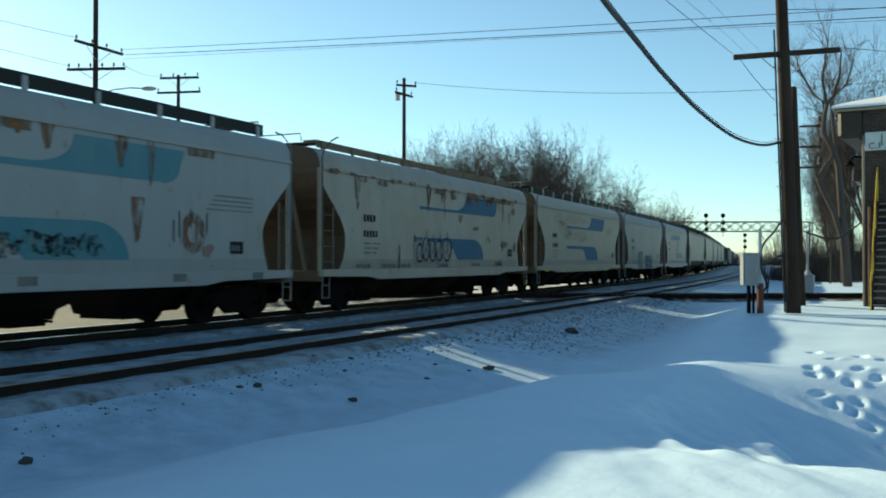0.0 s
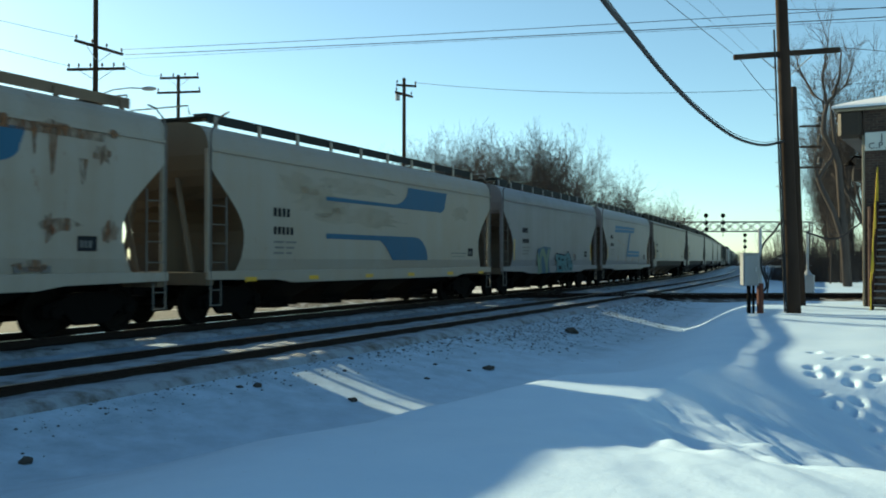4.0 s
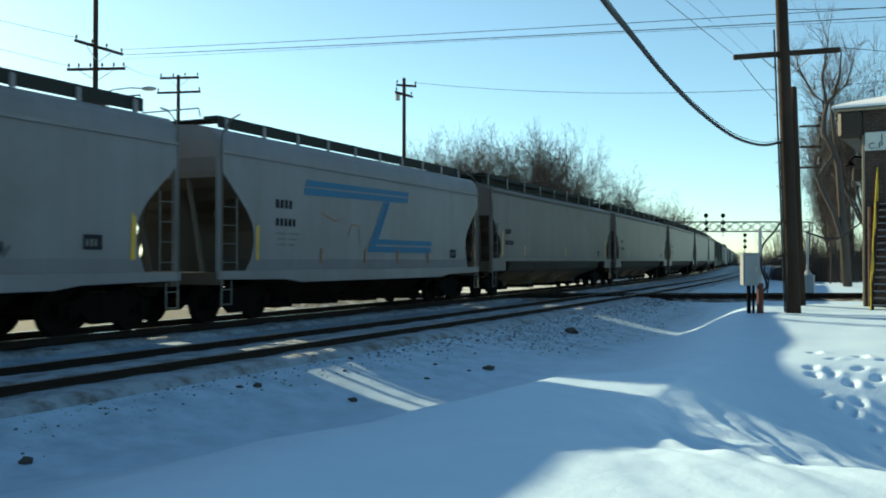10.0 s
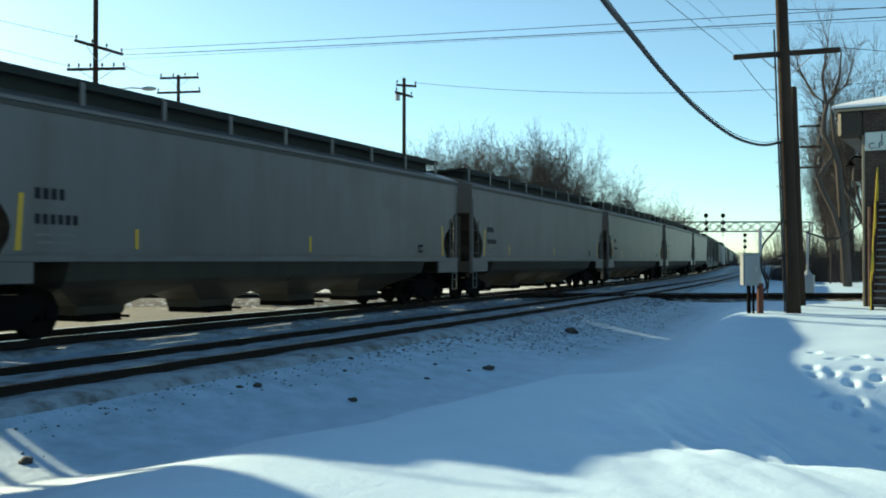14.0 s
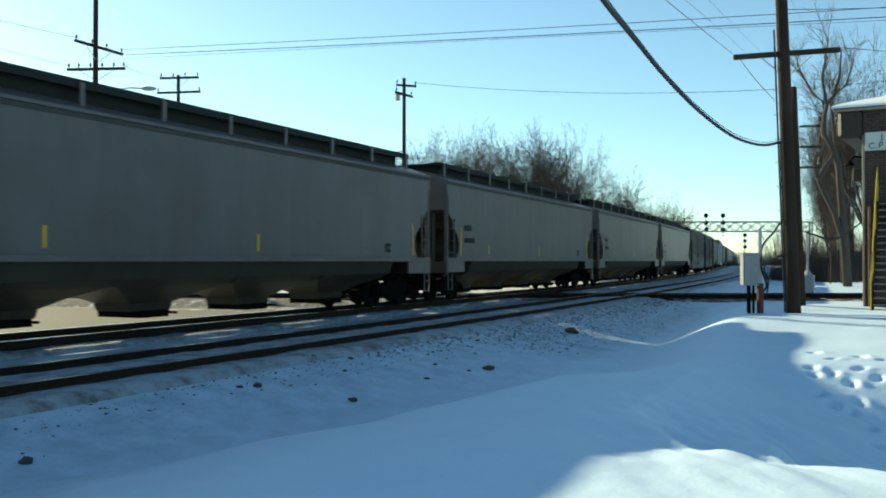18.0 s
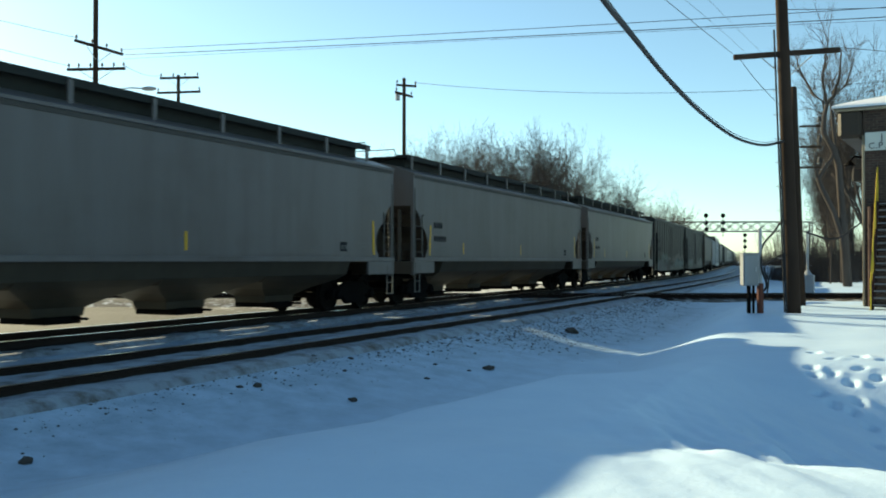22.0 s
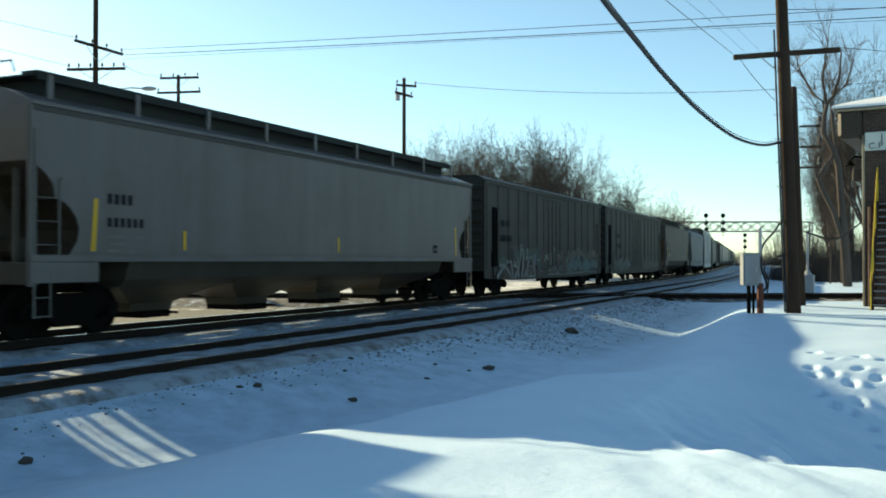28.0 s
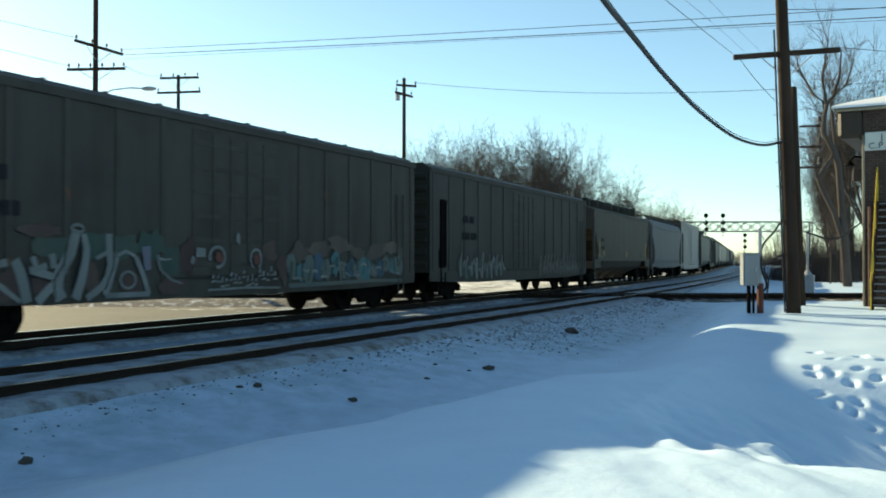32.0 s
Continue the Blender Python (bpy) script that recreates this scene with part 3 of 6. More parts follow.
finish(BRICK, mix(BRICK, ramp(BRICK, noise_of(BRICK, coords(BRICK), 3, 5), 0.4, 0.7, 0.0, 0.5), _b.outputs["Color"], (0.03, 0.02, 0.016)), _b.outputs["Fac"], -0.4, 0.01)
TRIM = weathered("cream_trim_paint", (0.36, 0.31, 0.22), streak=0.6)
RUSTPIPE = weathered("maroon_pipe_paint", (0.045, 0.018, 0.016), (0.02, 0.012, 0.01), streak=0.4)
SIGNWHITE = weathered("sign_white", (0.6, 0.62, 0.58), streak=0.35)
RAILYELLOW = weathered("yellow_rail_paint", (0.62, 0.44, 0.03), streak=0.35)
STEEL_STEP = weathered("grey_stair_steel", (0.16, 0.16, 0.17), streak=0.5)
ROOFEDGE = weathered("weathered_eave_paint", (0.055, 0.042, 0.032), (0.03, 0.024, 0.02), streak=0.6)
PLAINSNOW = material("roof_snow", (0.82, 0.84, 0.87), 0.6)
finish(PLAINSNOW, None, noise_of(PLAINSNOW, coords(PLAINSNOW), 5, 4), 0.3, 0.04)
TX, TY, TZ = -0.27, 29.67, -0.25
TW = pose(TX, TY, TZ, 0, 0, -6.0)
tower = thing("signal_tower", "two-storey dark brick signal tower with snow on its roof", "building", at=TW)
wall = bmesh.new()
box(wall, 0.02, 6.4, 0.02, 6.6, -0.3, 6.08)
part("wall", wall, BRICK, tower, "dark brown brick wall")
corner = bmesh.new()
box(corner, -0.01, 0.06, -0.01, 0.06, -0.3, 5.3)
part("corner_board", mesh_of(corner, "corner_board", bevel=0.01), TRIM, tower, "cream painted corner board")
eave = bmesh.new()
box(eave, -0.66, 0.0, -0.12, 6.8, 5.22, 6.08)
part("eave", mesh_of(eave, "eave", bevel=0.1), ROOFEDGE, tower, "boxed brown eave")
gutter = bmesh.new()
tube(gutter, [(-0.7, -0.1, 6.05), (-0.7, 6.8, 6.05)], 0.05, 8)
tube(gutter, [(-0.7, -0.17, 6.05), (6.9, -0.17, 6.05)], 0.05, 8)
part("gutter", gutter, TRIM, tower, "pale eave gutter")
roof = bmesh.new()
v = [roof.verts.new(p) for p in ((-0.76, -0.25, 6.09), (7.35, -0.25, 6.09), (7.35, 7.0, 6.09), (-0.76, 7.0, 6.09))]
t = [roof.verts.new(p) for p in ((2.6, 2.3, 6.75), (4.4, 2.3, 6.75), (4.4, 4.4, 6.75), (2.6, 4.4, 6.75))]
for k in range(4):
    roof.faces.new((v[k], v[(k + 1) % 4], t[(k + 1) % 4], t[k]))
roof.faces.new(t)
roof.faces.new(v[::-1])
part("roof", roof, ROOFEDGE, tower)
snow = bmesh.new()
rings = []
for z, o in ((6.1, -0.04), (6.17, -0.03), (6.24, 0.1), (6.39, 0.6), (6.58, 1.3), (6.9, 2.5), (6.96, 2.9)):
    rings.append([snow.verts.new((x, y, z + 0.03 * noise.noise((x, y, z)))) for x, y in ((-0.76 + o, -0.25 + o), (7.35 - o, -0.25 + o), (7.35 - o, 7.0 - o), (-0.76 + o, 7.0 - o))])
for a, b in zip(rings, rings[1:]):
    for k in range(4):
        snow.faces.new((a[k], a[(k + 1) % 4], b[(k + 1) % 4], b[k]))
snow.faces.new(rings[-1])
part("roof_snow", snow, PLAINSNOW, tower, "settled white snow on the roof")
sign = bmesh.new()
box(sign, 0.08, 2.3, -0.09, -0.05, 4.83, 5.36)
board = part("name_board", mesh_of(sign, "name_board", bevel=0.008), SIGNWHITE, tower, "white name board with black letters")
for text, x, z in (("J", 0.5, 5.13), ("B", 0.92, 5.13), ("C", 0.17, 4.88), (".", 0.36, 4.88), ("P", 0.43, 4.88), (".", 0.59, 4.88), ("Y", 0.75, 4.88), ("D", 0.94, 4.88)):
    cu = bpy.data.curves.new("letter", "FONT")
    cu.body, cu.size, cu.extrude = text, 0.25, 0.004
    tmp = new("letter_curve", cu)
    me = bpy.data.meshes.new_from_object(tmp)
    bpy.data.objects.remove(tmp)
    me.transform(Matrix.Translation((x, -0.096, z)) @ Matrix.Rotation(radians(90), 4, "X"))
    me.materials.clear()
    part("letter", me, STENCIL, board, "black sign letter")
ac = bmesh.new()
box(ac, -0.3, 0.0, 0.25, 0.75, 3.98, 4.36)
part("air_conditioner", mesh_of(ac, "air_conditioner", bevel=0.02), ROOFEDGE, tower, "dark brown wall-mounted air conditioner")
lamp = bmesh.new()
tube(lamp, [(0, 0.6, 4.7), (-0.3, 0.6, 4.75), (-0.42, 0.6, 4.6)], 0.03, 6)
tube(lamp, [(-0.42, 0.6, 4.62), (-0.42, 0.6, 4.48)], 0.06, 10, 0.16)
part("wall_lamp", lamp, BLACK, tower, "dark wall lamp, unlit")
pipe = bmesh.new()
tube(pipe, [(0.24, -0.06, -0.2), (0.24, -0.06, 3.2)], 0.1, 10)
part("downpipe", pipe, RUSTPIPE, tower, "dark maroon downpipe")
win = bmesh.new()
box(win, 0.9, 2.3, -0.06, -0.02, 3.2, 4.6)
GLASS = material("dark_window_glass", (0.02, 0.025, 0.03), 0.08)
w = part("window", win, GLASS, tower, "dark window")
frame_bm = bmesh.new()
for b in ((0.85, 0.92, 3.15, 4.65), (2.28, 2.35, 3.15, 4.65), (0.9, 2.3, 3.15, 3.22), (0.9, 2.3, 4.58, 4.65), (1.57, 1.63, 3.2, 4.6)):
    box(frame_bm, b[0], b[1], -0.09, -0.03, b[2], b[3])
part("window_frame", frame_bm, TRIM, w)

stairs = thing("outside_stairs", "steel outside stairs with a yellow handrail against the brick tower", "stairs", at=TW)
for k in range(17):
    bm = bmesh.new()
    z = 0.25 + k * 0.19
    box(bm, 0.45, 1.75, -1.9 + k * 0.0, -1.9 + 0.3, z - 0.04, z)
    part("tread", bm, STEEL_STEP, stairs, at=pose(0, 0.105 * k, 0))
for x in (0.42, 1.78):
    bm = bmesh.new()
    prism(bm, ((-1.95, -0.05), (-1.65, -0.05), (0.1, 3.35), (-0.2, 3.35)), x - 0.025, x + 0.025)
    part("stringer", bm, RUSTPIPE, stairs, "dark maroon steel stringer")
for y, z in ((-1.85, 0.0), (-1.25, 1.1), (-0.6, 2.3), (0.0, 3.3)):
    bm = bmesh.new()
    tube(bm, [(0.40, y, z - 0.2), (0.40, y, z + 1.05)], 0.02, 6)
    part("rail_post", bm, RAILYELLOW, stairs)
for up in (1.05,):
    bm = bmesh.new()
    tube(bm, [(0.40, -1.85, up), (0.40, 0.0, 3.3 + up)], 0.02, 6)
    part("handrail", bm, RAILYELLOW, stairs, "yellow handrail")

# ---- bare trees ----


def tree_meshes(seed, height, spread):
    """Trunk with limbs, and a crown of fine twigs, for one bare tree."""
    rng = random.Random(seed)
    trunk, twigs = ([], []), ([], [])

    def limb(store, a, b, ra, rb, sides):
        verts, faces = store
        d = (b - a).normalized()
        s = d.orthogonal().normalized()
        u = d.cross(s)
        base = len(verts)
        for p, r in ((a, ra), (b, rb)):
            for k in range(sides):
                ang = 2 * math.pi * k / sides
                verts.append(p + (s * math.cos(ang) + u * math.sin(ang)) * r)
        for k in range(sides):
            faces.append((base + k, base + (k + 1) % sides, base + sides + (k + 1) % sides, base + sides + k))

    def grow(p, d, length, r, level):
        """One branch that curves upward, with side branches along it."""
        steps = (3, 5, 4, 3, 1)[level]
        bend = Vector((rng.uniform(-1, 1), rng.uniform(-1, 1), 0)) * 0.07
        for i in range(steps):
            wob = Vector((rng.uniform(-1, 1), rng.uniform(-1, 1), rng.uniform(-0.7, 0.7))) * 0.14
            d = (d + wob + bend + Vector((0, 0, (0.2, 0.05, 0.02, 0.0, 0.0)[level]))).normalized()
            q = p + d * length / steps
            r2 = max(r * (0.88 if level < 2 else 0.8), 0.0068)
            limb(trunk if level < 2 else twigs, p, q, r, r2, (8, 6, 4, 3, 3)[level])
            p, r = q, r2
            if level == 4 or i < (2, 1, 0, 0)[level]:
                continue
            for _ in range((7, 2, 2, 2)[level] if i < steps - 1 or level == 0 else 2):
                a = rng.uniform(0, 2 * math.pi)
                s1 = d.orthogonal().normalized()
                side = s1 * math.cos(a) + d.cross(s1) * math.sin(a)
                lean = spread * rng.uniform(0.6, 1.25) * (0.8, 1.0, 1.0, 1.0)[level]
                share = ((1.9, 2.5), (0.38, 0.58), (0.42, 0.6), (0.32, 0.5))[level]
                grow(p, (d + side * lean).normalized(), length * rng.uniform(*share), r * (0.62, 0.55, 0.5, 0.6)[level] * rng.uniform(0.8, 1.1), level + 1)

    grow(Vector((0, 0, 0)), Vector((0, 0, 1)), height * 0.2, height * 0.02, 0)
    tall = max(p.z for p in twigs[0])
    SPREAD.append(1.0 / (2 * max(max(abs(p.x), abs(p.y)) for p in twigs[0]) / tall))
    out = []
    for name, (verts, faces) in (("trunk", trunk), ("crown", twigs)):
        me = bpy.data.meshes.new(name)
        me.from_pydata([p / tall for p in verts], [], faces)
        me.materials.append(BARK)
        out.append(me)
    return out


SPREAD = []
TREES = [tree_meshes(11 + k, 10.0, s) for k, s in enumerate((0.85, 0.95, 0.75, 1.05))]


def tree(x, y, z, height, kind, turn, group, wide):
    root = thing("bare_tree", "leafless winter tree with fine grey-brown twigs", "tree", group, at=pose(x, y, z - 0.1, 0, 0, turn))
    root.scale = (height * wide * SPREAD[kind], height * wide * SPREAD[kind], height)
    for name, me in zip(("trunk", "crown"), TREES[kind]):
        ob = new(name, me)
        ob.parent = root
    return root


rng = random.Random(21)
# woods beyond the train
for lat, dep, h in ((-7.6, 106, 13.0), (-5.6, 112, 15.0), (-3.4, 101, 14.0), (-1.2, 108, 15.5), (0.8, 98, 14.2), (3.0, 112, 16.5), (4.6, 99, 14.5), (6.8, 108, 16.2), (8.4, 97, 14.4), (10.4, 106, 16.2), (12.2, 98, 14.4),
                    (14.4, 108, 15.6), (15.6, 100, 12.6), (-6.6, 99, 12.0), (-2.2, 114, 15.5), (2.0, 104, 14.0), (5.6, 114, 15.5), (9.4, 113, 15.8), (11.4, 112, 15.0), (13.4, 103, 12.5), (18.2, 100, 11.5), (20.4, 98, 9.5), (24.0, 104, 8.5)):
    x, y = lat * math.cos(TURN) - dep * math.sin(TURN), lat * math.sin(TURN) + dep * math.cos(TURN)
    tree(x, y, -0.5, h * 1.16, rng.randrange(4), rng.uniform(0, 360), "trees beyond the train", 0.78)
for lat, dep, h in ((31.5, 150, 9.5), (34.5, 152, 11.5), (37.0, 148, 12), (33, 160, 11.5), (38.5, 160, 11.5), (29, 158, 9)):
    x, y = lat * math.cos(TURN) - dep * math.sin(TURN), lat * math.sin(TURN) + dep * math.cos(TURN)
    tree(x, y, -0.5, h * 1.12, rng.randrange(4), rng.uniform(0, 360), "distant trees beyond the train", 0.95)
# woods behind the tower
for lat, dep, h, wide in ((27.4, 60, 17.0, 0.55), (29.4, 58, 16.5, 0.55), (30.2, 62, 15.0, 0.5), (28.4, 66, 15.5, 0.45), (29.6, 71, 15.0, 0.4), (32.6, 74, 16, 0.5), (33.5, 79, 15, 0.45), (35, 80, 16, 0.5), (37, 84, 16, 0.5),
                          (27.6, 66, 9, 0.5), (30, 69, 10, 0.5), (34, 66, 14, 0.5), (38, 72, 15, 0.5), (36.5, 88, 13, 0.4), (42, 100, 15, 0.5), (31.2, 75, 9.5, 0.5), (33.2, 78, 9, 0.5), (36.2, 86, 10, 0.5)):
    x, y = lat * math.cos(TURN) - dep * math.sin(TURN), lat * math.sin(TURN) + dep * math.cos(TURN)
    tree(x, y, ground_z(x, y), h, rng.randrange(4), rng.uniform(0, 360), "trees behind the tower", wide)


def crooked_tree():
    """The old tree beside the tower: two bent trunks that meet high up and fork into a fan of limbs."""
    rng = random.Random(8)
    dep = 58.0

    def at(lat, z, off=0.0):
        d = dep + off
        return Vector((lat * math.cos(TURN) - d * math.sin(TURN), lat * math.sin(TURN) + d * math.cos(TURN), z))

    root = thing("bare_tree", "leafless old tree with two crooked trunks and fine twigs", "tree", "trees behind the tower")
    crown = bmesh.new()

    def twig(p, d, length, r, level):
        q = p
        for _ in range(3):
            d = (d + Vector((rng.uniform(-1, 1), rng.uniform(-1, 1), rng.uniform(-0.5, 0.8))) * 0.22).normalized()
            n = q + d * length / 3
            tube(crown, [q, n], r, 3, r * 0.8)
            q, r = n, r * 0.8
            if level < 3:
                for _ in range(2):
                    side = Vector((rng.uniform(-1, 1), rng.uniform(-1, 1), rng.uniform(-0.3, 0.9)))
                    twig(q, (d * 0.7 + side * 0.75).normalized(), length * rng.uniform(0.5, 0.72), r * 0.62, level + 1)

    stems = (((25.29, -0.4), (25.05, 3.4), (24.79, 7.4), (24.4, 8.5), (23.86, 9.4), (23.9, 10.3), (24.08, 11.2)), ((25.25, 0.6), (25.0, 2.8), (24.48, 4.45), (23.75, 5.9), (23.5, 6.5), (23.9, 7.2), (24.4, 7.85), (24.5, 8.6)),
             ((25.7, -0.4), (25.4, 4.0), (25.0, 7.0), (24.7, 9.6), (24.5, 11.6)))
    limbs = (((24.08, 11.2), (23.24, 11.8), (22.6, 12.95), (22.2, 13.8)), ((24.08, 11.2), (23.8, 12.8), (24.02, 14.1), (24.16, 15.2)), ((24.08, 11.2), (24.62, 11.9), (25.3, 12.4), (25.8, 14.1)),
             ((23.5, 6.5), (23.3, 7.6), (23.35, 8.5)), ((24.5, 11.6), (24.9, 13.0), (25.0, 14.6)))
    for path, r0, r1, off in [(st, 0.24 - 0.05 * k, 0.12 - 0.02 * k, 0.5 * (k > 1)) for k, st in enumerate(stems)] + [(li, 0.1, 0.04, 0.0) for li in limbs]:
        bm = bmesh.new()
        tube(bm, [at(a, z, off) for a, z in path], r0, 8, r1)
        part("trunk" if r0 > 0.1 else "limb", mesh_of(bm, "trunk", smooth=True), BARK, root)
    for path in limbs:
        for (a, z), (b, w) in zip(path, path[1:]):
            for k in range(3):
                u = rng.random()
                side = at(b, w) - at(a, z)
                twig(at(a + (b - a) * u, z + (w - z) * u), (side.normalized() + Vector((rng.uniform(-1, 1), rng.uniform(-1, 1), rng.uniform(-0.2, 0.6))) * 0.9).normalized(), rng.uniform(1.1, 1.9), 0.03, 1)
    part("crown", mesh_of(crown, "crown"), BARK, root, "fine grey-brown twigs")


crooked_tree()


def brush(name, lat0, lat1, dep, height, count, seed, label):
    """A belt of bare brush: thin upright stems with side twigs."""
    rng = random.Random(seed)
    verts, faces = [], []
    for _ in range(count):
        lat, d = rng.uniform(lat0, lat1), dep + rng.uniform(-0.06, 0.06) * dep
        x, y = lat * math.cos(TURN) - d * math.sin(TURN), lat * math.sin(TURN) + d * math.cos(TURN)
        p = Vector((x, y, ground_z(x, y) - 0.1))
        for _ in range(3):
            q = p + Vector((rng.uniform(-0.35, 0.35), rng.uniform(-0.35, 0.35), 1)) * rng.uniform(0.35, 1.0) * height
            w = Vector((math.cos(TURN), math.sin(TURN), 0)) * 0.012 * (dep / 60)
            b = len(verts)
            verts += [p - w, p + w, q + w * 0.3, q - w * 0.3]
            faces.append((b, b + 1, b + 2, b + 3))
    me = bpy.data.meshes.new(name)
    me.from_pydata(verts, [], faces)
    me.materials.append(BARK)
    tagged(new(name, me), label, "brush", kind="stuff")


brush("brush", 27.5, 46, 76, 4.6, 1500, 9, "tall bare saplings among the trees behind the tower")
brush("brush", 28.5, 46, 72, 2.4, 1300, 3, "bare brown brush along the edge of the woods")
brush("brush", 62, 140, 300, 5.0, 900, 4, "distant belt of brown brush on the horizon")
brush("brush", -160, 60, 330, 6.0, 1500, 6, "distant belt of bare woods on the horizon")

# ---- freight cars ----
WHEEL_R = 0.457
WHEELSETS = []
CARS = []


def wheelset_bm(bm):
    for s in (-1, 1):
        prof = ((0.0, 0.10), (0.0, 0.36), (-0.02 * s, 0.39), (-0.02 * s, WHEEL_R + 0.025), (0.015 * s, WHEEL_R + 0.022), (0.03 * s, WHEEL_R),
                (0.115 * s, WHEEL_R - 0.006), (0.115 * s, 0.39), (0.075 * s, 0.36), (0.06 * s, 0.16), (0.13 * s, 0.13), (0.13 * s, 0.09))
        lathe(bm, prof, 0.715 * s, 24)
    lathe(bm, ((-1.08, 0.075), (1.08, 0.075)), 0, 10)


def sideframe_bm(bm):
    arch = ((-1.12, 0.36), (-1.12, 0.60), (-0.78, 0.66), (-0.42, 0.80), (0.42, 0.80), (0.78, 0.66), (1.12, 0.60), (1.12, 0.36),
            (0.72, 0.36), (0.66, 0.44), (0.38, 0.20), (-0.38, 0.20), (-0.66, 0.44), (-0.72, 0.36))
    prism(bm, arch, -0.07, 0.07)


def add_truck(car, y):
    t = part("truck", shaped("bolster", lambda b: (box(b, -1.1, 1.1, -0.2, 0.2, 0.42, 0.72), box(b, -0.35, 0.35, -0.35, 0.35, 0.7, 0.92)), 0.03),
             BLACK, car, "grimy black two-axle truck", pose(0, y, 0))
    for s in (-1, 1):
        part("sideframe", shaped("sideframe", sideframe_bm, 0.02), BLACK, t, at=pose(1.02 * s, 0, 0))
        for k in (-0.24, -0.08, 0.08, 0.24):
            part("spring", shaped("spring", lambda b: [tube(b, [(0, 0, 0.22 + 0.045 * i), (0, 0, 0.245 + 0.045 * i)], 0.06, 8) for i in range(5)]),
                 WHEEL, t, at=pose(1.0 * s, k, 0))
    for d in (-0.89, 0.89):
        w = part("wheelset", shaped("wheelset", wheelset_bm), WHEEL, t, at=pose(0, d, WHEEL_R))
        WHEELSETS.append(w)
        for s in (-1, 1):
            part("bearing_cap", shaped("bearing", lambda b: lathe(b, ((-0.08, 0.13), (0.06, 0.13), (0.09, 0.09)), 0, 12), 0.0), BLACK, t,
                 at=pose(1.1 * s, d, WHEEL_R, 0, 0, 0 if s > 0 else 180))
    return t


def add_coupler(car, half, shift=0.0):
    for s in (-1, 1):
        def build(b):
            box(b, -0.09, 0.09, -0.9, 0.5, 0.74, 0.94)
            prism(b, ((0.45, 0.62), (0.8, 0.66), (0.84, 0.84), (0.8, 1.02), (0.45, 1.05)), -0.16, 0.1)
        part("coupler", shaped("coupler", build, 0.02), BLACK, car, at=pose(0, s * (half - 0.8) - shift, 0, 0, 0, 0 if s > 0 else 180))
        part("air_hose", shaped("air_hose", lambda b: tube(b, [(0.35, 0, 0.8), (0.35, 0.2, 0.6), (0.3, 0.36, 0.42), (0.2, 0.5, 0.5)], 0.025, 6)),
             BLACK, car, at=pose(0, s * (half - 0.45), 0, 0, 0, 0 if s > 0 else 180))


def prism_y(bm, outline, y0, y1, flip=1):
    """An outline of (x, z) pushed along y; flip -1 mirrors it."""
    a = [bm.verts.new((x * flip, y0, z)) for x, z in outline]
    b = [bm.verts.new((x * flip, y1, z)) for x, z in outline]
    n = len(outline)
    bm.faces.new(a)
    bm.faces.new(b[::-1])
    for k in range(n):
        bm.faces.new((a[k], b[k], b[(k + 1) % n], a[(k + 1) % n]))


def ladder_bm(bm, z0, z1, width, step=0.4, inner=(1.3, 2.75), over=False):
    """One full-height rail at the car's end, a shorter one inboard, rungs between and a stirrup below."""
    tube(bm, [(0, width / 2, z0), (0, width / 2, z1)] + ([(-0.06, width / 2, z1 + 0.14), (-0.26, width / 2, z1 + 0.36), (-0.46, width / 2, z1 + 0.44)] if over else []), 0.022, 5)
    tube(bm, [(-0.06, -width / 2, inner[1] + 0.05), (0, -width / 2, inner[1]), (0, -width / 2, inner[0])], 0.02, 5)
    z = inner[0] + 0.2
    while z < inner[1]:
        tube(bm, [(0, -width / 2, z), (0, width / 2, z)], 0.011, 4)
        z += step
    for z in (z0 + 0.02, z0 + 0.34):
        tube(bm, [(0, width / 2 - 0.34, z), (0, width / 2, z)], 0.016, 4)
    tube(bm, [(0, width / 2 - 0.34, z0), (0, width / 2 - 0.34, inner[0] - 0.2)], 0.018, 5)


def stack_bm(bm, levels, plate_z=99.0, recess=0.0):
    """A body from rings, bottom to top: (z, half width, half length). End faces below plate_z take the second material and are hollowed by recess."""
    rings = []
    for z, w, l in levels:
        d = recess * (1 - smooth(2.3, 3.05, z))
        rings.append([bm.verts.new(p) for p in ((w, -l, z), (w, l, z), (0, l - d, z), (-w, l, z), (-w, -l, z), (0, -l + d, z))])
    for a, b in zip(rings, rings[1:]):
        for k in range(6):
            f = bm.faces.new((a[k], a[(k + 1) % 6], b[(k + 1) % 6], b[k]))
            f.material_index = 1 if k not in (0, 3) and a[0].co.z < plate_z else 0
    bm.faces.new(rings[0][::-1])
    bm.faces.new(rings[-1])


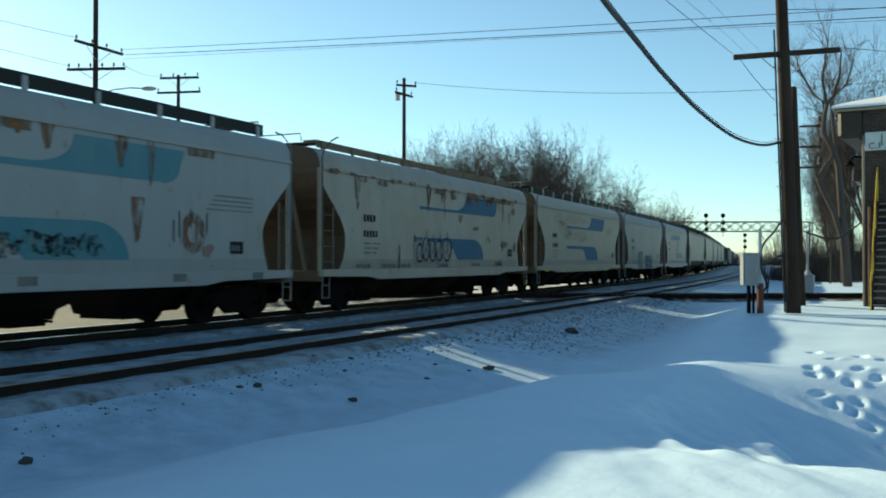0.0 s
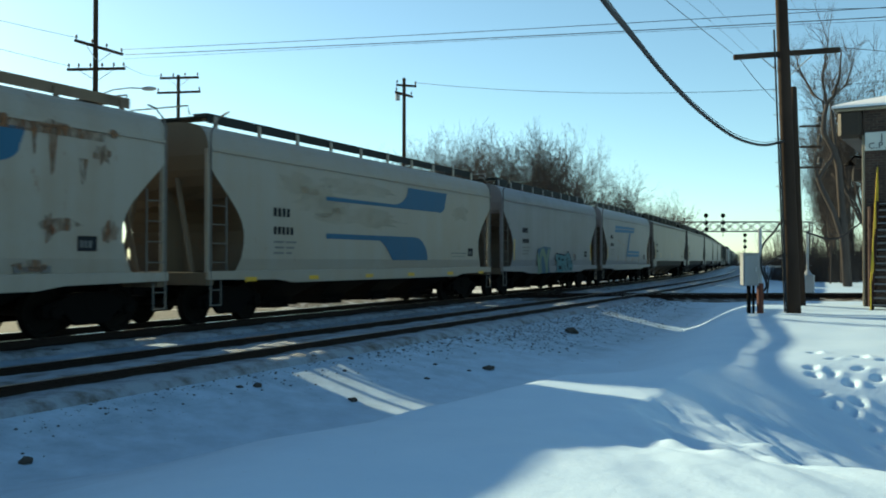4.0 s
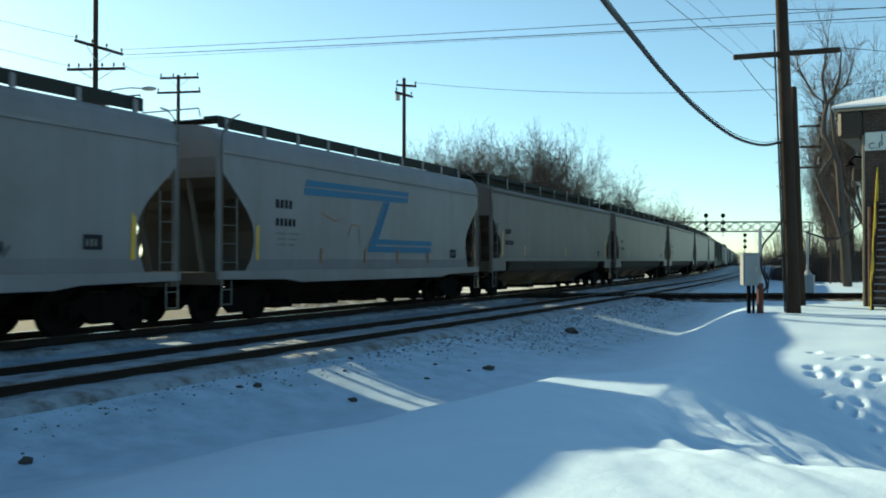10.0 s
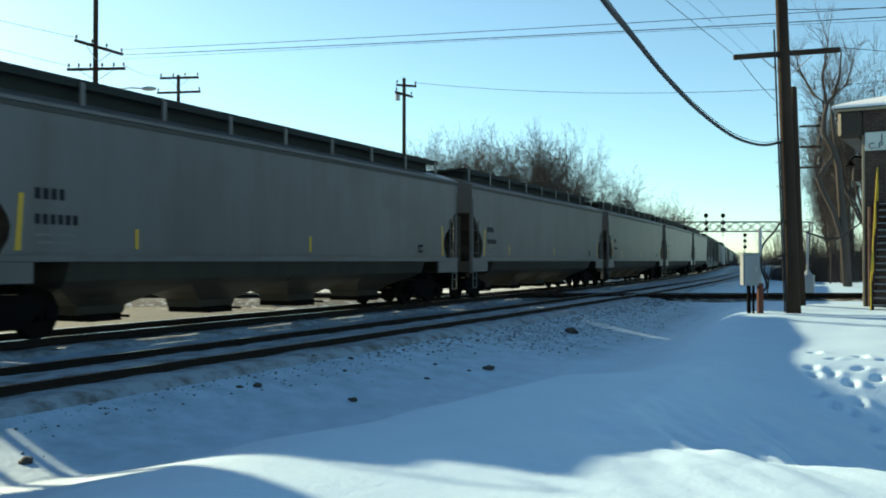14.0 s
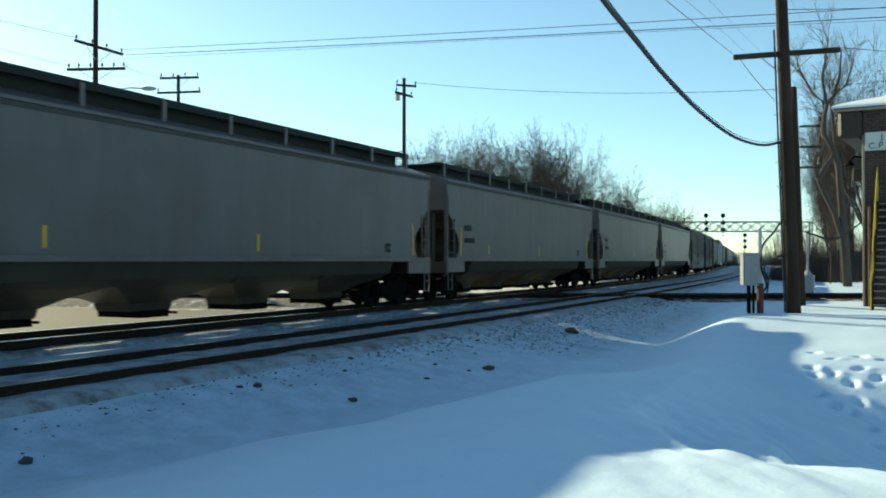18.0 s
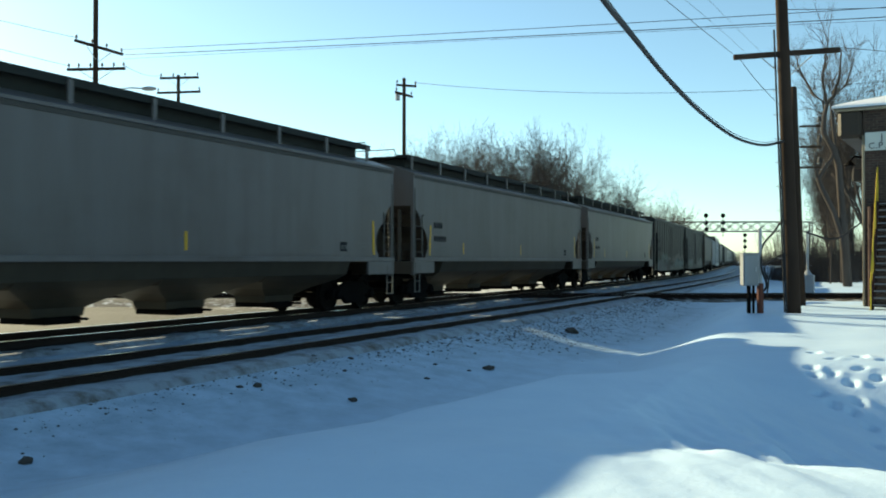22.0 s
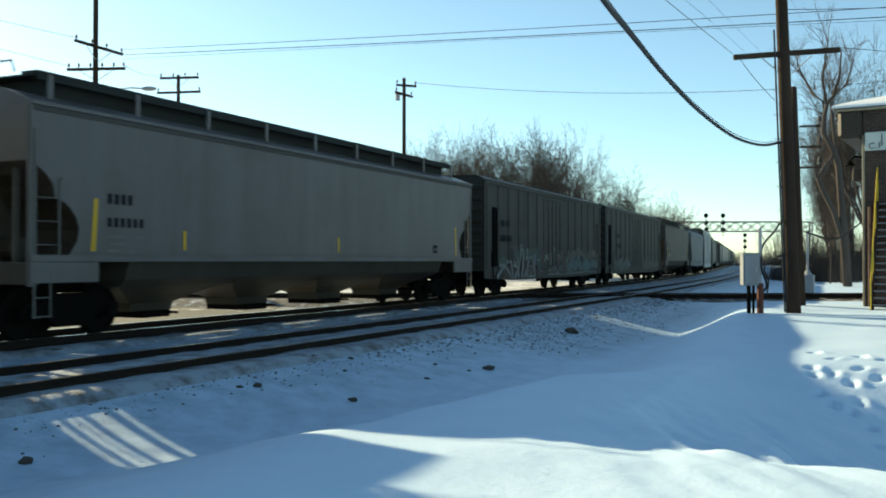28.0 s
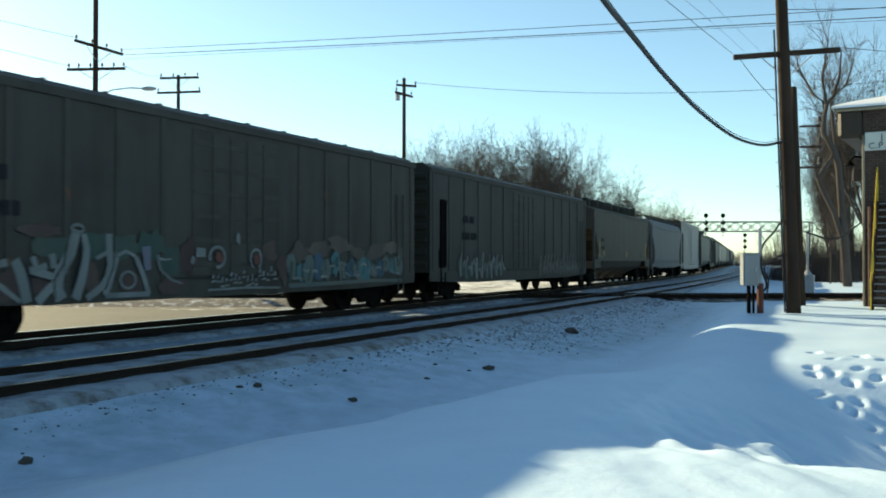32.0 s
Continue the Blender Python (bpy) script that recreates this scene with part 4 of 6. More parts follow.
def add_running_boards(car, half, z, posts, mat, roof_z, brace, deep):
    """Two long roof walks with a deep edge plate on posts, and cross walks at the ends."""
    hl = half - 0.55
    for s in (-1, 1):
        def board(b):
            prism_y(b, ((-0.2, z), (-0.2, z - 0.045), (0.185, z - 0.045), (0.185, z - deep), (0.2, z - deep), (0.2, z)), -hl, hl, s)
        part("running_board", shaped(("running_board", hl, z, s), board), mat, car, "dark grated roof walk", at=pose(0.92 * s, 0, 0))
        for k in range(posts):
            y = -hl + 0.25 + (2 * hl - 0.5) * k / (posts - 1)
            def bracket(b):
                box(b, -0.02, 0.02, -0.055, 0.055, roof_z, z - 0.06)
                box(b, -0.2 * s - 0.2, -0.2 * s + 0.2, -0.03, 0.03, z - 0.09, z - 0.047)
            part("walk_bracket", shaped(("walk_bracket", roof_z, z, s), bracket), brace, car, at=pose(1.15 * s, y, 0))
        def cross(b):
            box(b, -1.12, 1.12, -0.3, 0.26, z - 0.085, z - 0.05)
        part("end_walk", shaped(("end_walk", z), cross), mat, car, at=pose(0, s * (hl - 0.3), 0))
        def rail(b):
            tube(b, [(-0.8, 0.3, z - 0.05), (-0.8, 0.36, z + 0.14), (0.8, 0.36, z + 0.14), (0.8, 0.3, z - 0.05)], 0.018, 5)
        part("roof_grab", shaped(("roof_grab", z), rail), brace, car, at=pose(0, s * (hl - 0.1), 0, 0, 0, 0 if s > 0 else 180))


def decal(name, shapes, mat, car, x, label=""):
    """Flat paint marks on a car's side, on the plane x: each shape, an outline of (y, z) or a ribbon of such outlines, is one part."""
    first = None
    for shape in shapes:
        bm = bmesh.new()
        for outline in (shape if isinstance(shape[0], list) else [shape]):
            bm.faces.new([bm.verts.new((x, y, z)) for y, z in outline])
        bmesh.ops.remove_doubles(bm, verts=bm.verts, dist=0.002)
        bmesh.ops.triangulate(bm, faces=bm.faces)
        for f in bm.faces:
            f.normal_update()
            if f.normal.x < 0:
                f.normal_flip()
        me = bpy.data.meshes.new(name)
        bm.to_mesh(me)
        bm.free()
        first = part(name, me, mat, car, label) if first is None else (part(name, me, mat, car, label) and first)
    return first


def rect(y0, y1, z0, z1):
    return [(y0, z0), (y1, z0), (y1, z1), (y0, z1)]


def bars(y, z, count, w, h, gap, seed):
    """Unreadable stencilled characters: one upright bar each, of the characters' size."""
    return [rect(y + k * (w + gap), y + k * (w + gap) + w, z, z + h) for k in range(count)]


def round_hopper(label, paint, ends, length, gap_at, bays=4, slim=1.0, walk_mat=None, walk_deep=0.265, walk_z=4.6):
    """A rounded covered hopper car with deep side sills."""
    half = length / 2 - 0.6
    car = thing("hopper_car", label, "hopper car", "cars of the freight train")
    levels = [(1.14, 1.56, half - 0.95), (1.42, 1.6, half - 1.12), (1.75, 1.6, half - 1.22), (2.05, 1.6, half - 1.22), (2.25, 1.6, half - 1.14), (2.5, 1.6, half - 0.96), (2.75, 1.6, half - 0.7),
              (3.0, 1.6, half - 0.42), (3.2, 1.6, half - 0.2), (3.32, 1.6, half - 0.1), (3.62, 1.59, half - 0.02), (3.84, 1.565, half - 0.02), (4.0, 1.525, half - 0.02), (4.11, 1.47, half - 0.02),
              (4.2, 1.39, half - 0.02), (4.265, 1.28, half - 0.02), (4.305, 1.1, half - 0.02), (4.34, 0.85, half - 0.02), (4.36, 0.4, half - 0.02)]
    plate_z = 3.1 if ends == DARK_END else 99.0
    body = part("body", shaped(("round_body", length, plate_z), lambda b: stack_bm(b, levels, plate_z, 0.9)), paint, car)
    if len(body.data.materials) < 2:
        body.data.materials.append(ends)
    else:
        body.material_slots[1].link = "OBJECT"
        body.material_slots[1].material = ends
    for s in (-1, 1):
        def sill(b):
            prism(b, ((-half, 1.16), (-half, 0.98), (-half + 2.6, 0.94), (-half + 3.2, 0.86), (half - 3.2, 0.86), (half - 2.6, 0.94), (half, 0.98), (half, 1.16)), -0.05, 0.05)
        part("side_sill", shaped(("round_sill", length), sill, 0.012), paint, car, at=pose(1.565 * s, 0, 0))
        part("gutter", shaped(("gutter", length), lambda b: box(b, -0.03, 0.03, -half + 0.1, half - 0.1, 3.70, 3.76)), paint, car, at=pose(1.6 * s, 0, 0))
        for e in (-1, 1):
            part("corner_post", shaped("round_post", lambda b: box(b, -0.05, 0.05, -0.06, 0.06, 1.1, 3.75), 0.012), paint, car, at=pose(1.53 * s, e * (half - 0.07), 0))
            part("ladder", shaped("round_ladder", lambda b: ladder_bm(b, 0.42, 4.05, 0.52, 0.4, (1.15, 2.75), True)), LADDER, car, at=pose(1.6 * s, e * (half - 0.34), 0, 0, 0, 0 if e > 0 else 180))
    for e in (-1, 1):
        def sheet(b):
            box(b, -1.55, 1.55, -0.12, 0.12, 0.86, 1.14)
            box(b, -1.5, 1.5, -1.0, -0.1, 1.08, 1.13)
        part("end_sill", shaped("round_end_sill", sheet, 0.015), ends, car, at=pose(0, e * (half - 0.12), 0, 0, 0, 0 if e > 0 else 180))
        part("end_web", shaped("round_end_web", lambda b: prism(b, ((-1.05, 1.13), (-0.5, 1.13), (-0.5, 2.95), (-0.62, 2.95), (-1.05, 2.3)), -0.03, 0.03)), ends, car, at=pose(0, e * half, 0, 0, 0, 0 if e > 0 else 180))
        part("end_brace", shaped("round_end_brace", lambda b: [tube(b, [(x, -0.1, 1.1), (x * 0.5, -0.15, 3.4)], 0.06, 6) for x in (-1.0, 1.0)]), ends, car,
             at=pose(0, e * (half - 0.12), 0, 0, 0, 0 if e > 0 else 180))
    add_running_boards(car, half, walk_z, 10, walk_mat or DECK, 4.2, walk_mat or paint, walk_deep)
    part("hatch_trough", shaped(("trough", length), lambda b: box(b, -0.42, 0.42, -half + 1.2, half - 1.2, 4.25, 4.38), 0.03), paint, car)
    for k in range(8):
        y = -half + 2 + (2 * half - 4) * k / 7
        part("hatch", shaped("hatch", lambda b: box(b, -0.48, 0.48, -0.88, 0.88, 4.35, 4.43), 0.03), DECK, car, at=pose(0, y, 0))
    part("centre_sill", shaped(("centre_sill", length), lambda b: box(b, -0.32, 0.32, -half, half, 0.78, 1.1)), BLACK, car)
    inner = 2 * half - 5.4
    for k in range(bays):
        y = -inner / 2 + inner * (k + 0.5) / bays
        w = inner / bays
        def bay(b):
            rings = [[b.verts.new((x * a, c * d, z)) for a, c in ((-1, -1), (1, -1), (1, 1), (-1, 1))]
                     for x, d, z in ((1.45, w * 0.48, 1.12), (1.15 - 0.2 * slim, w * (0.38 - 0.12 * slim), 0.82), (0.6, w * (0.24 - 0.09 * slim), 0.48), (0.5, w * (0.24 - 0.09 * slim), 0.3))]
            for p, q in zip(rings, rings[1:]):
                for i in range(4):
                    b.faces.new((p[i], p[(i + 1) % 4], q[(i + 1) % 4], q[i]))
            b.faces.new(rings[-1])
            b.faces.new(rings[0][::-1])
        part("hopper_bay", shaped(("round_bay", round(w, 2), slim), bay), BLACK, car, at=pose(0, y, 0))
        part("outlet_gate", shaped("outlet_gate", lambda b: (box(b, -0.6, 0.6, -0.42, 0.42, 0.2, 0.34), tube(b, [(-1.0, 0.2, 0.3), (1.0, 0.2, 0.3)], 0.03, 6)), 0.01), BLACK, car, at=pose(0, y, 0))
    for e in (-1, 1):
        add_truck(car, e * (half - 1.45))
    add_coupler(car, length / 2)
    CARS.append((car, gap_at + length / 2, length))
    return car


def square_hopper(label, paint, ends, under, length, gap_at):
    """A flat-sided covered hopper car with a high sill and four deep bays."""
    half = length / 2 - 0.63
    car = thing("hopper_car", label, "hopper car", "cars of the freight train")
    levels = [(1.40, 1.57, half - 0.82), (1.56, 1.58, half - 0.9), (1.72, 1.58, half - 1.02), (1.95, 1.58, half - 1.06), (2.14, 1.58, half - 0.99), (2.3, 1.58, half - 0.86), (2.41, 1.58, half - 0.7), (2.46, 1.58, half - 0.53),
              (2.69, 1.58, half - 0.48), (2.88, 1.58, half - 0.3), (3.05, 1.58, half - 0.02), (3.07, 1.58, half),
              (3.98, 1.58, half), (4.0, 1.62, half), (4.06, 1.62, half), (4.07, 1.56, half), (4.3, 0.95, half), (4.4, 0.5, half)]
    body = part("body", shaped(("square_body", length), lambda b: stack_bm(b, levels, 3.0, 0.9)), paint, car)
    if len(body.data.materials) < 2:
        body.data.materials.append(ends)
    elif body.data.materials[1] != ends:
        body.material_slots[1].link = "OBJECT"
        body.material_slots[1].material = ends
    for s in (-1, 1):
        def sill(b):
            box(b, -0.05, 0.05, -half, half, 1.36, 1.48)
            for e in (-1, 1):
                box(b, -0.04, 0.04, min(e * half, e * (half - 1.5)), max(e * half, e * (half - 1.5)), 1.0, 1.36)
        part("side_sill", shaped(("square_sill", length), sill, 0.01), paint, car, at=pose(1.57 * s, 0, 0))
        part("gutter", shaped(("square_gutter", length), lambda b: box(b, -0.012, 0.012, -half + 0.05, half - 0.05, 3.9, 3.985)), EAVE, car, "brown grimy gutter line", at=pose(1.585 * s, 0, 0))
        for e in (-1, 1):
            part("corner_post", shaped("square_post", lambda b: box(b, -0.05, 0.05, -0.07, 0.07, 0.95, 4.0), 0.012), paint, car, at=pose(1.54 * s, e * (half - 0.07), 0))
            part("ladder", shaped("square_ladder", lambda b: ladder_bm(b, 0.42, 3.6, 0.52, 0.4, (1.45, 2.75))), LADDER, car, at=pose(1.6 * s, e * (half - 0.34), 0, 0, 0, 0 if e > 0 else 180))
    for e in (-1, 1):
        def sheet(b):
            box(b, -1.55, 1.55, -0.12, 0.12, 0.98, 1.36)
            box(b, -1.5, 1.5, -1.0, -0.1, 1.30, 1.35)
        part("end_sill", shaped("square_end_sill", sheet, 0.015), ends, car, at=pose(0, e * (half - 0.12), 0, 0, 0, 0 if e > 0 else 180))
        part("end_web", shaped("square_end_web", lambda b: prism(b, ((-1.05, 1.36), (-0.28, 1.36), (-0.28, 3.05), (-0.4, 3.05), (-1.05, 2.1)), -0.03, 0.03)), ends, car, at=pose(0, e * half, 0, 0, 0, 0 if e > 0 else 180))
        part("end_brace", shaped("square_end_brace", lambda b: [tube(b, [(x, -0.1, 1.3), (x, -0.12, 3.5)], 0.06, 6) for x in (-1.0, 0.2, 1.0)]), ends, car,
             at=pose(0, e * (half - 0.12), 0, 0, 0, 0 if e > 0 else 180))
        part("brake_reservoir", shaped("reservoir", lambda b: tube(b, [(-0.5, 0, 1.6), (0.5, 0, 1.6)], 0.2, 12), smooth=False), ends, car, at=pose(0, e * (half - 0.8), 0))
    add_running_boards(car, half, 4.7, 9, DECK, 4.12, paint, 0.16)
    part("hatch_trough", shaped(("trough2", length), lambda b: box(b, -0.86, 0.86, -half + 0.9, half - 0.9, 4.2, 4.68), 0.03), DECK, car)
    for k in range(8):
        y = -half + 2 + (2 * half - 4) * k / 7
        part("hatch", shaped("hatch2", lambda b: box(b, -0.5, 0.5, -0.85, 0.85, 4.66, 4.74), 0.02), DECK, car, at=pose(0, y, 0))
    part("centre_sill", shaped(("centre_sill", length), lambda b: box(b, -0.32, 0.32, -half, half, 0.78, 1.1)), BLACK, car)
    inner = 2 * half - 4.7
    for k in range(4):
        y = -inner / 2 + inner * (k + 0.5) / 4
        w = inner / 4
        def bay(b):
            rings = [[b.verts.new((x * a, c * d, z)) for a, c in ((-1, -1), (1, -1), (1, 1), (-1, 1))]
                     for x, d, z in ((1.52, w * 0.5, 1.37), (1.4, w * 0.5, 1.02), (1.15, w * 0.47, 0.88), (0.72, w * 0.3, 0.68), (0.48, w * 0.18, 0.5), (0.45, w * 0.17, 0.33))]
            for p, q in zip(rings, rings[1:]):
                for i in range(4):
                    b.faces.new((p[i], p[(i + 1) % 4], q[(i + 1) % 4], q[i]))
            b.faces.new(rings[-1])
            b.faces.new(rings[0][::-1])
        part("hopper_bay", shaped(("square_bay", round(w, 2)), bay), under, car, "dusty brown hopper bay", at=pose(0, y, 0))
        part("outlet_gate", shaped("outlet_gate", lambda b: (box(b, -0.6, 0.6, -0.42, 0.42, 0.2, 0.34), tube(b, [(-1.0, 0.2, 0.3), (1.0, 0.2, 0.3)], 0.03, 6)), 0.01), BLACK, car, at=pose(0, y, 0))
    for e in (-1, 1):
        add_truck(car, e * (half - 1.4))
    add_coupler(car, length / 2)
    CARS.append((car, gap_at + length / 2, length))
    return car


def boxcar(label, paint, dark, length, gap_at, top=4.55, door_mat=None, hook=0.0):
    """A steel boxcar with side posts, a plug door, a panelled roof and ribbed ends."""
    half = length / 2 - 0.62
    car = thing("boxcar", label, "boxcar", "cars of the freight train")
    def body(b):
        levels = [(1.0, 1.46, half), (top - 0.18, 1.46, half), (top - 0.02, 1.2, half), (top, 0.4, half)]
        stack_bm(b, levels)
    ob = part("body", shaped(("box_body", length, top), body), paint, car)
    if len(ob.data.materials) < 2:
        ob.data.materials.append(dark)
    for s in (-1, 1):
        part("side_sill", shaped(("box_sill", length), lambda b: prism(b, ((-half, 1.02), (-half, 0.72), (-half + 3.6, 0.62), (half - 3.6, 0.62), (half, 0.72), (half, 1.02)), -0.02, 0.02), 0.006), paint, car, at=pose(1.448 * s, 0, 0))
        part("roof_edge", shaped(("box_edge", length), lambda b: box(b, -0.04, 0.04, -half, half, -0.12, 0.03)), paint, car, at=pose(1.47 * s, 0, top - 0.2))
        for k in range(15):
            y = -half + 0.25 + (2 * half - 0.5) * k / 14
            if abs(y) < 1.75:
                continue
            part("side_post", shaped(("box_post", top), lambda b: box(b, -0.012, 0.028, -0.07, 0.07, 1.02, top - 0.3), 0.008), paint, car, at=pose(1.46 * s, y, 0, 0, 0, 0 if s > 0 else 180))
        def door(b):
            box(b, 0, 0.02, -1.55, 1.55, 1.06, top - 0.42)
        d = part("plug_door", shaped(("box_door", top), door, 0.012), door_mat or paint, car, at=pose(1.46 * s, 0, 0, 0, 0, 0 if s > 0 else 180))
        for z in np.linspace(1.3, top - 0.7, 6):
            part("door_rib", shaped("door_rib", lambda b: box(b, 0.018, 0.03, -1.5, 1.5, -0.05, 0.05), 0.004), door_mat or paint, d, at=pose(0, 0, z))
        for y in (-0.9, -0.3, 0.3, 0.9):
            part("lock_rod", shaped(("lock_rod", top), lambda b: tube(b, [(0, 0, 1.1), (0, 0, top - 0.5)], 0.018, 6)), paint, d, at=pose(0.03, y, 0))
        part("door_rail", shaped("door_rail", lambda b: box(b, 0, 0.05, -3.2, 3.2, -0.03, 0.03)), dark, car, at=pose(1.44 * s, 1.0, 1.02, 0, 0, 0 if s > 0 else 180))
        for e in (-1, 1):
            if e < 0:
                # Flat black plate on the side; its colour stands for the recess's shade.
                part("ladder_recess", shaped(("recess", top), lambda b: (box(b, 0, 0.014, -0.22, 0.24, 1.15, top - 1.15), box(b, 0, 0.0136, -0.32, -0.2, 1.15, 1.75))), BLACK, car, at=pose(1.462 * s if s > 0 else -1.474, e * (half - 1.0), 0))
            part("ladder", shaped(("box_ladder", top), lambda b: ladder_bm(b, 0.45, top - 1.2, 0.40, 0.42, (1.2, top - 1.25))), BLACK if e < 0 else paint, car, at=pose(1.5 * s, e * (half - 1.0), 0, 0, 0, 0 if e > 0 else 180))
    for e in (-1, 1):
        for k in range(8):
            part("end_rib", shaped("end_rib", lambda b: prism(b, ((0, -0.13), (0.09, -0.05), (0.09, 0.05), (0, 0.13)), -1.35, 1.35)), dark, car,
                 at=pose(0, e * half, 1.25 + k * (top - 1.5) / 7.5, 0, 0, 0 if e > 0 else 180))
        add_truck(car, e * (half - 2.2))
    for k in range(12):
        y = -half + 0.7 + (2 * half - 1.4) * k / 11
        part("roof_seam", shaped(("roof_seam", top), lambda b: box(b, -1.2, 1.2, -0.04, 0.04, top - 0.03, top + 0.015)), paint, car, at=pose(0, y, 0))
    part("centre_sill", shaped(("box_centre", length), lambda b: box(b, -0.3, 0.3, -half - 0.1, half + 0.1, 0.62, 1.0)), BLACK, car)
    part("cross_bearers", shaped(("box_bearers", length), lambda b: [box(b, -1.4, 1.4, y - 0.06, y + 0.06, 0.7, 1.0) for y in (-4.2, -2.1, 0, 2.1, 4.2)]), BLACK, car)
    add_coupler(car, length / 2 + abs(hook) * 0.6, hook)
    CARS.append((car, gap_at + length / 2, length))
    return car


TAN_WALK = weathered("rust_tan_roof_walk", (0.17, 0.13, 0.09), (0.09, 0.06, 0.04), streak=0.6, rough=0.8)
DECK = weathered("grimy_roof_walk", (0.019, 0.022, 0.02), (0.012, 0.012, 0.011), streak=0.5, rough=0.75)
WHITE_OLD = weathered("old_white_paint", (0.255, 0.268, 0.272), (0.185, 0.155, 0.125), streak=0.35, rusty=0.4, rough=0.4, shine=0.4)
WHITE_RUST = weathered("rusting_cream_paint", (0.29, 0.264, 0.225), (0.21, 0.15, 0.095), streak=0.5, rusty=0.5, rough=0.4, shine=0.4)
WHITE_BUFF = weathered("buff_stained_white_paint", (0.265, 0.237, 0.198), (0.25, 0.185, 0.12), streak=0.5, rusty=0.2, rough=0.4, shine=0.4)
SILVER_DULL = weathered("dull_silver_paint", (0.08, 0.072, 0.064), (0.05, 0.04, 0.03), streak=0.6, rough=0.55, shine=0.15)
GREY_BLUE = weathered("pale_grey_paint", (0.178, 0.174, 0.186), (0.103, 0.09, 0.082), streak=0.45, rough=0.42, shine=0.4)
GREY_DULL = weathered("dull_grey_paint", (0.118, 0.109, 0.108), (0.066, 0.053, 0.044), streak=0.6, rough=0.42, shine=0.4)
LADDER = weathered("grimy_ladder_paint", (0.13, 0.125, 0.115), (0.06, 0.05, 0.04), streak=0.6)
BUFF_END = weathered("rust_brown_end", (0.13, 0.095, 0.06), (0.07, 0.05, 0.035), streak=0.6, rusty=0.5)
SQUARE_END = weathered("dusty_brown_end", (0.07, 0.055, 0.042), (0.03, 0.025, 0.02), streak=0.6)
DARK_END = weathered("dark_brown_end", (0.075, 0.06, 0.045), (0.05, 0.04, 0.03), streak=0.6)
DUST = weathered("brown_road_dust", (0.055, 0.046, 0.034), (0.032, 0.027, 0.02), streak=0.7, shine=0.1)
EAVE = weathered("grimy_brown_eave", (0.06, 0.055, 0.05), (0.03, 0.026, 0.022), streak=0.5)
BOX_GREEN = weathered("grey_green_paint", (0.064, 0.06, 0.053), (0.034, 0.029, 0.025), streak=0.8, rusty=0.25, shine=0.12)
BOX_GREY = weathered("dark_grey_paint", (0.062, 0.062, 0.058), (0.03, 0.025, 0.02), streak=0.6, rusty=0.2, shine=0.1)
BOX_END = weathered("dark_grey_end_paint", (0.03, 0.032, 0.03), (0.03, 0.027, 0.022), streak=0.6, shine=0.1)
BOX_WHITE = weathered("chalky_white_paint", (0.42, 0.42, 0.40), (0.3, 0.27, 0.22), streak=0.4)
PALE_BLUE = weathered("pale_blue_paint", (0.12, 0.135, 0.16), (0.1, 0.1, 0.1), streak=0.4, shine=0.15)
DARK_HOP = weathered("dark_hopper_paint", (0.07, 0.07, 0.066), (0.07, 0.06, 0.05), streak=0.5)

GAPS = [-15.85, 1.65, 19.28, 36.35, 53.63, 69.33, 85.07, 105.24, 125.43, 145.56, 165.86, 185.5, 204.7, 224.9, 242.0, 259.0, 277.0]


def span(k):
    return GAPS[k + 1] - GAPS[k], GAPS[k]


c_lead = round_hopper("white covered hopper car with rust stains", WHITE_OLD, BUFF_END, *span(0), slim=0.0)
c0 = round_hopper("white covered hopper car with faded blue emblems and rust runs", WHITE_OLD, BUFF_END, *span(1), slim=0.0)
c1 = round_hopper("cream-white covered hopper car with blue emblems, rust and scrawled graffiti", WHITE_RUST, BUFF_END, *span(2), slim=0.0, walk_mat=TAN_WALK, walk_deep=0.2, walk_z=4.54)
c2 = round_hopper("buff-stained white covered hopper car with large blue emblems", WHITE_BUFF, BUFF_END, *span(3), slim=0.0, walk_deep=0.215)
c3 = round_hopper("pale grey covered hopper car with green and blue graffiti", GREY_BLUE, DARK_END, *span(4))
c4 = round_hopper("pale grey covered hopper car with a blue striped zigzag emblem", GREY_BLUE, DARK_END, *span(5))
squares = [square_hopper("long dull grey covered hopper car with dusty brown bays", GREY_DULL, SQUARE_END, DUST, span(k)[0] + (0.37 if k == 10 else 0.0), span(k)[1]) for k in range(6, 11)]
b0 = boxcar("grey-green boxcar with a plug door and bright graffiti along its sill", BOX_GREEN, BOX_END, 18.7, GAPS[11] + 0.65, hook=0.4)
b1 = boxcar("dark grey boxcar with white and teal graffiti", BOX_GREY, BOX_END, *span(12))
h1 = square_hopper("dull grey covered hopper car with ochre bays", SILVER_DULL, BUFF_END, DUST, *span(13))
h2 = round_hopper("pale blue-grey covered hopper car", PALE_BLUE, DARK_END, *span(14))
w1 = boxcar("chalky white high-roofed boxcar", BOX_WHITE, DARK_END, *span(15), top=4.95)
at_s = GAPS[-1]
for k in range(14):
    kind = ("dark", "box", "dark", "grey", "grey", "grey", "dark")[k % 7]
    if kind == "box":
        boxcar("dark grey steel boxcar in the train's tail", BOX_GREY, DARK_END, 18.0, at_s, 4.45)
    else:
        square_hopper("grimy covered hopper car in the train's tail", DARK_HOP if kind == "dark" else GREY_DULL, DARK_END, DARK_HOP, 18.0, at_s)
    at_s += 18.0

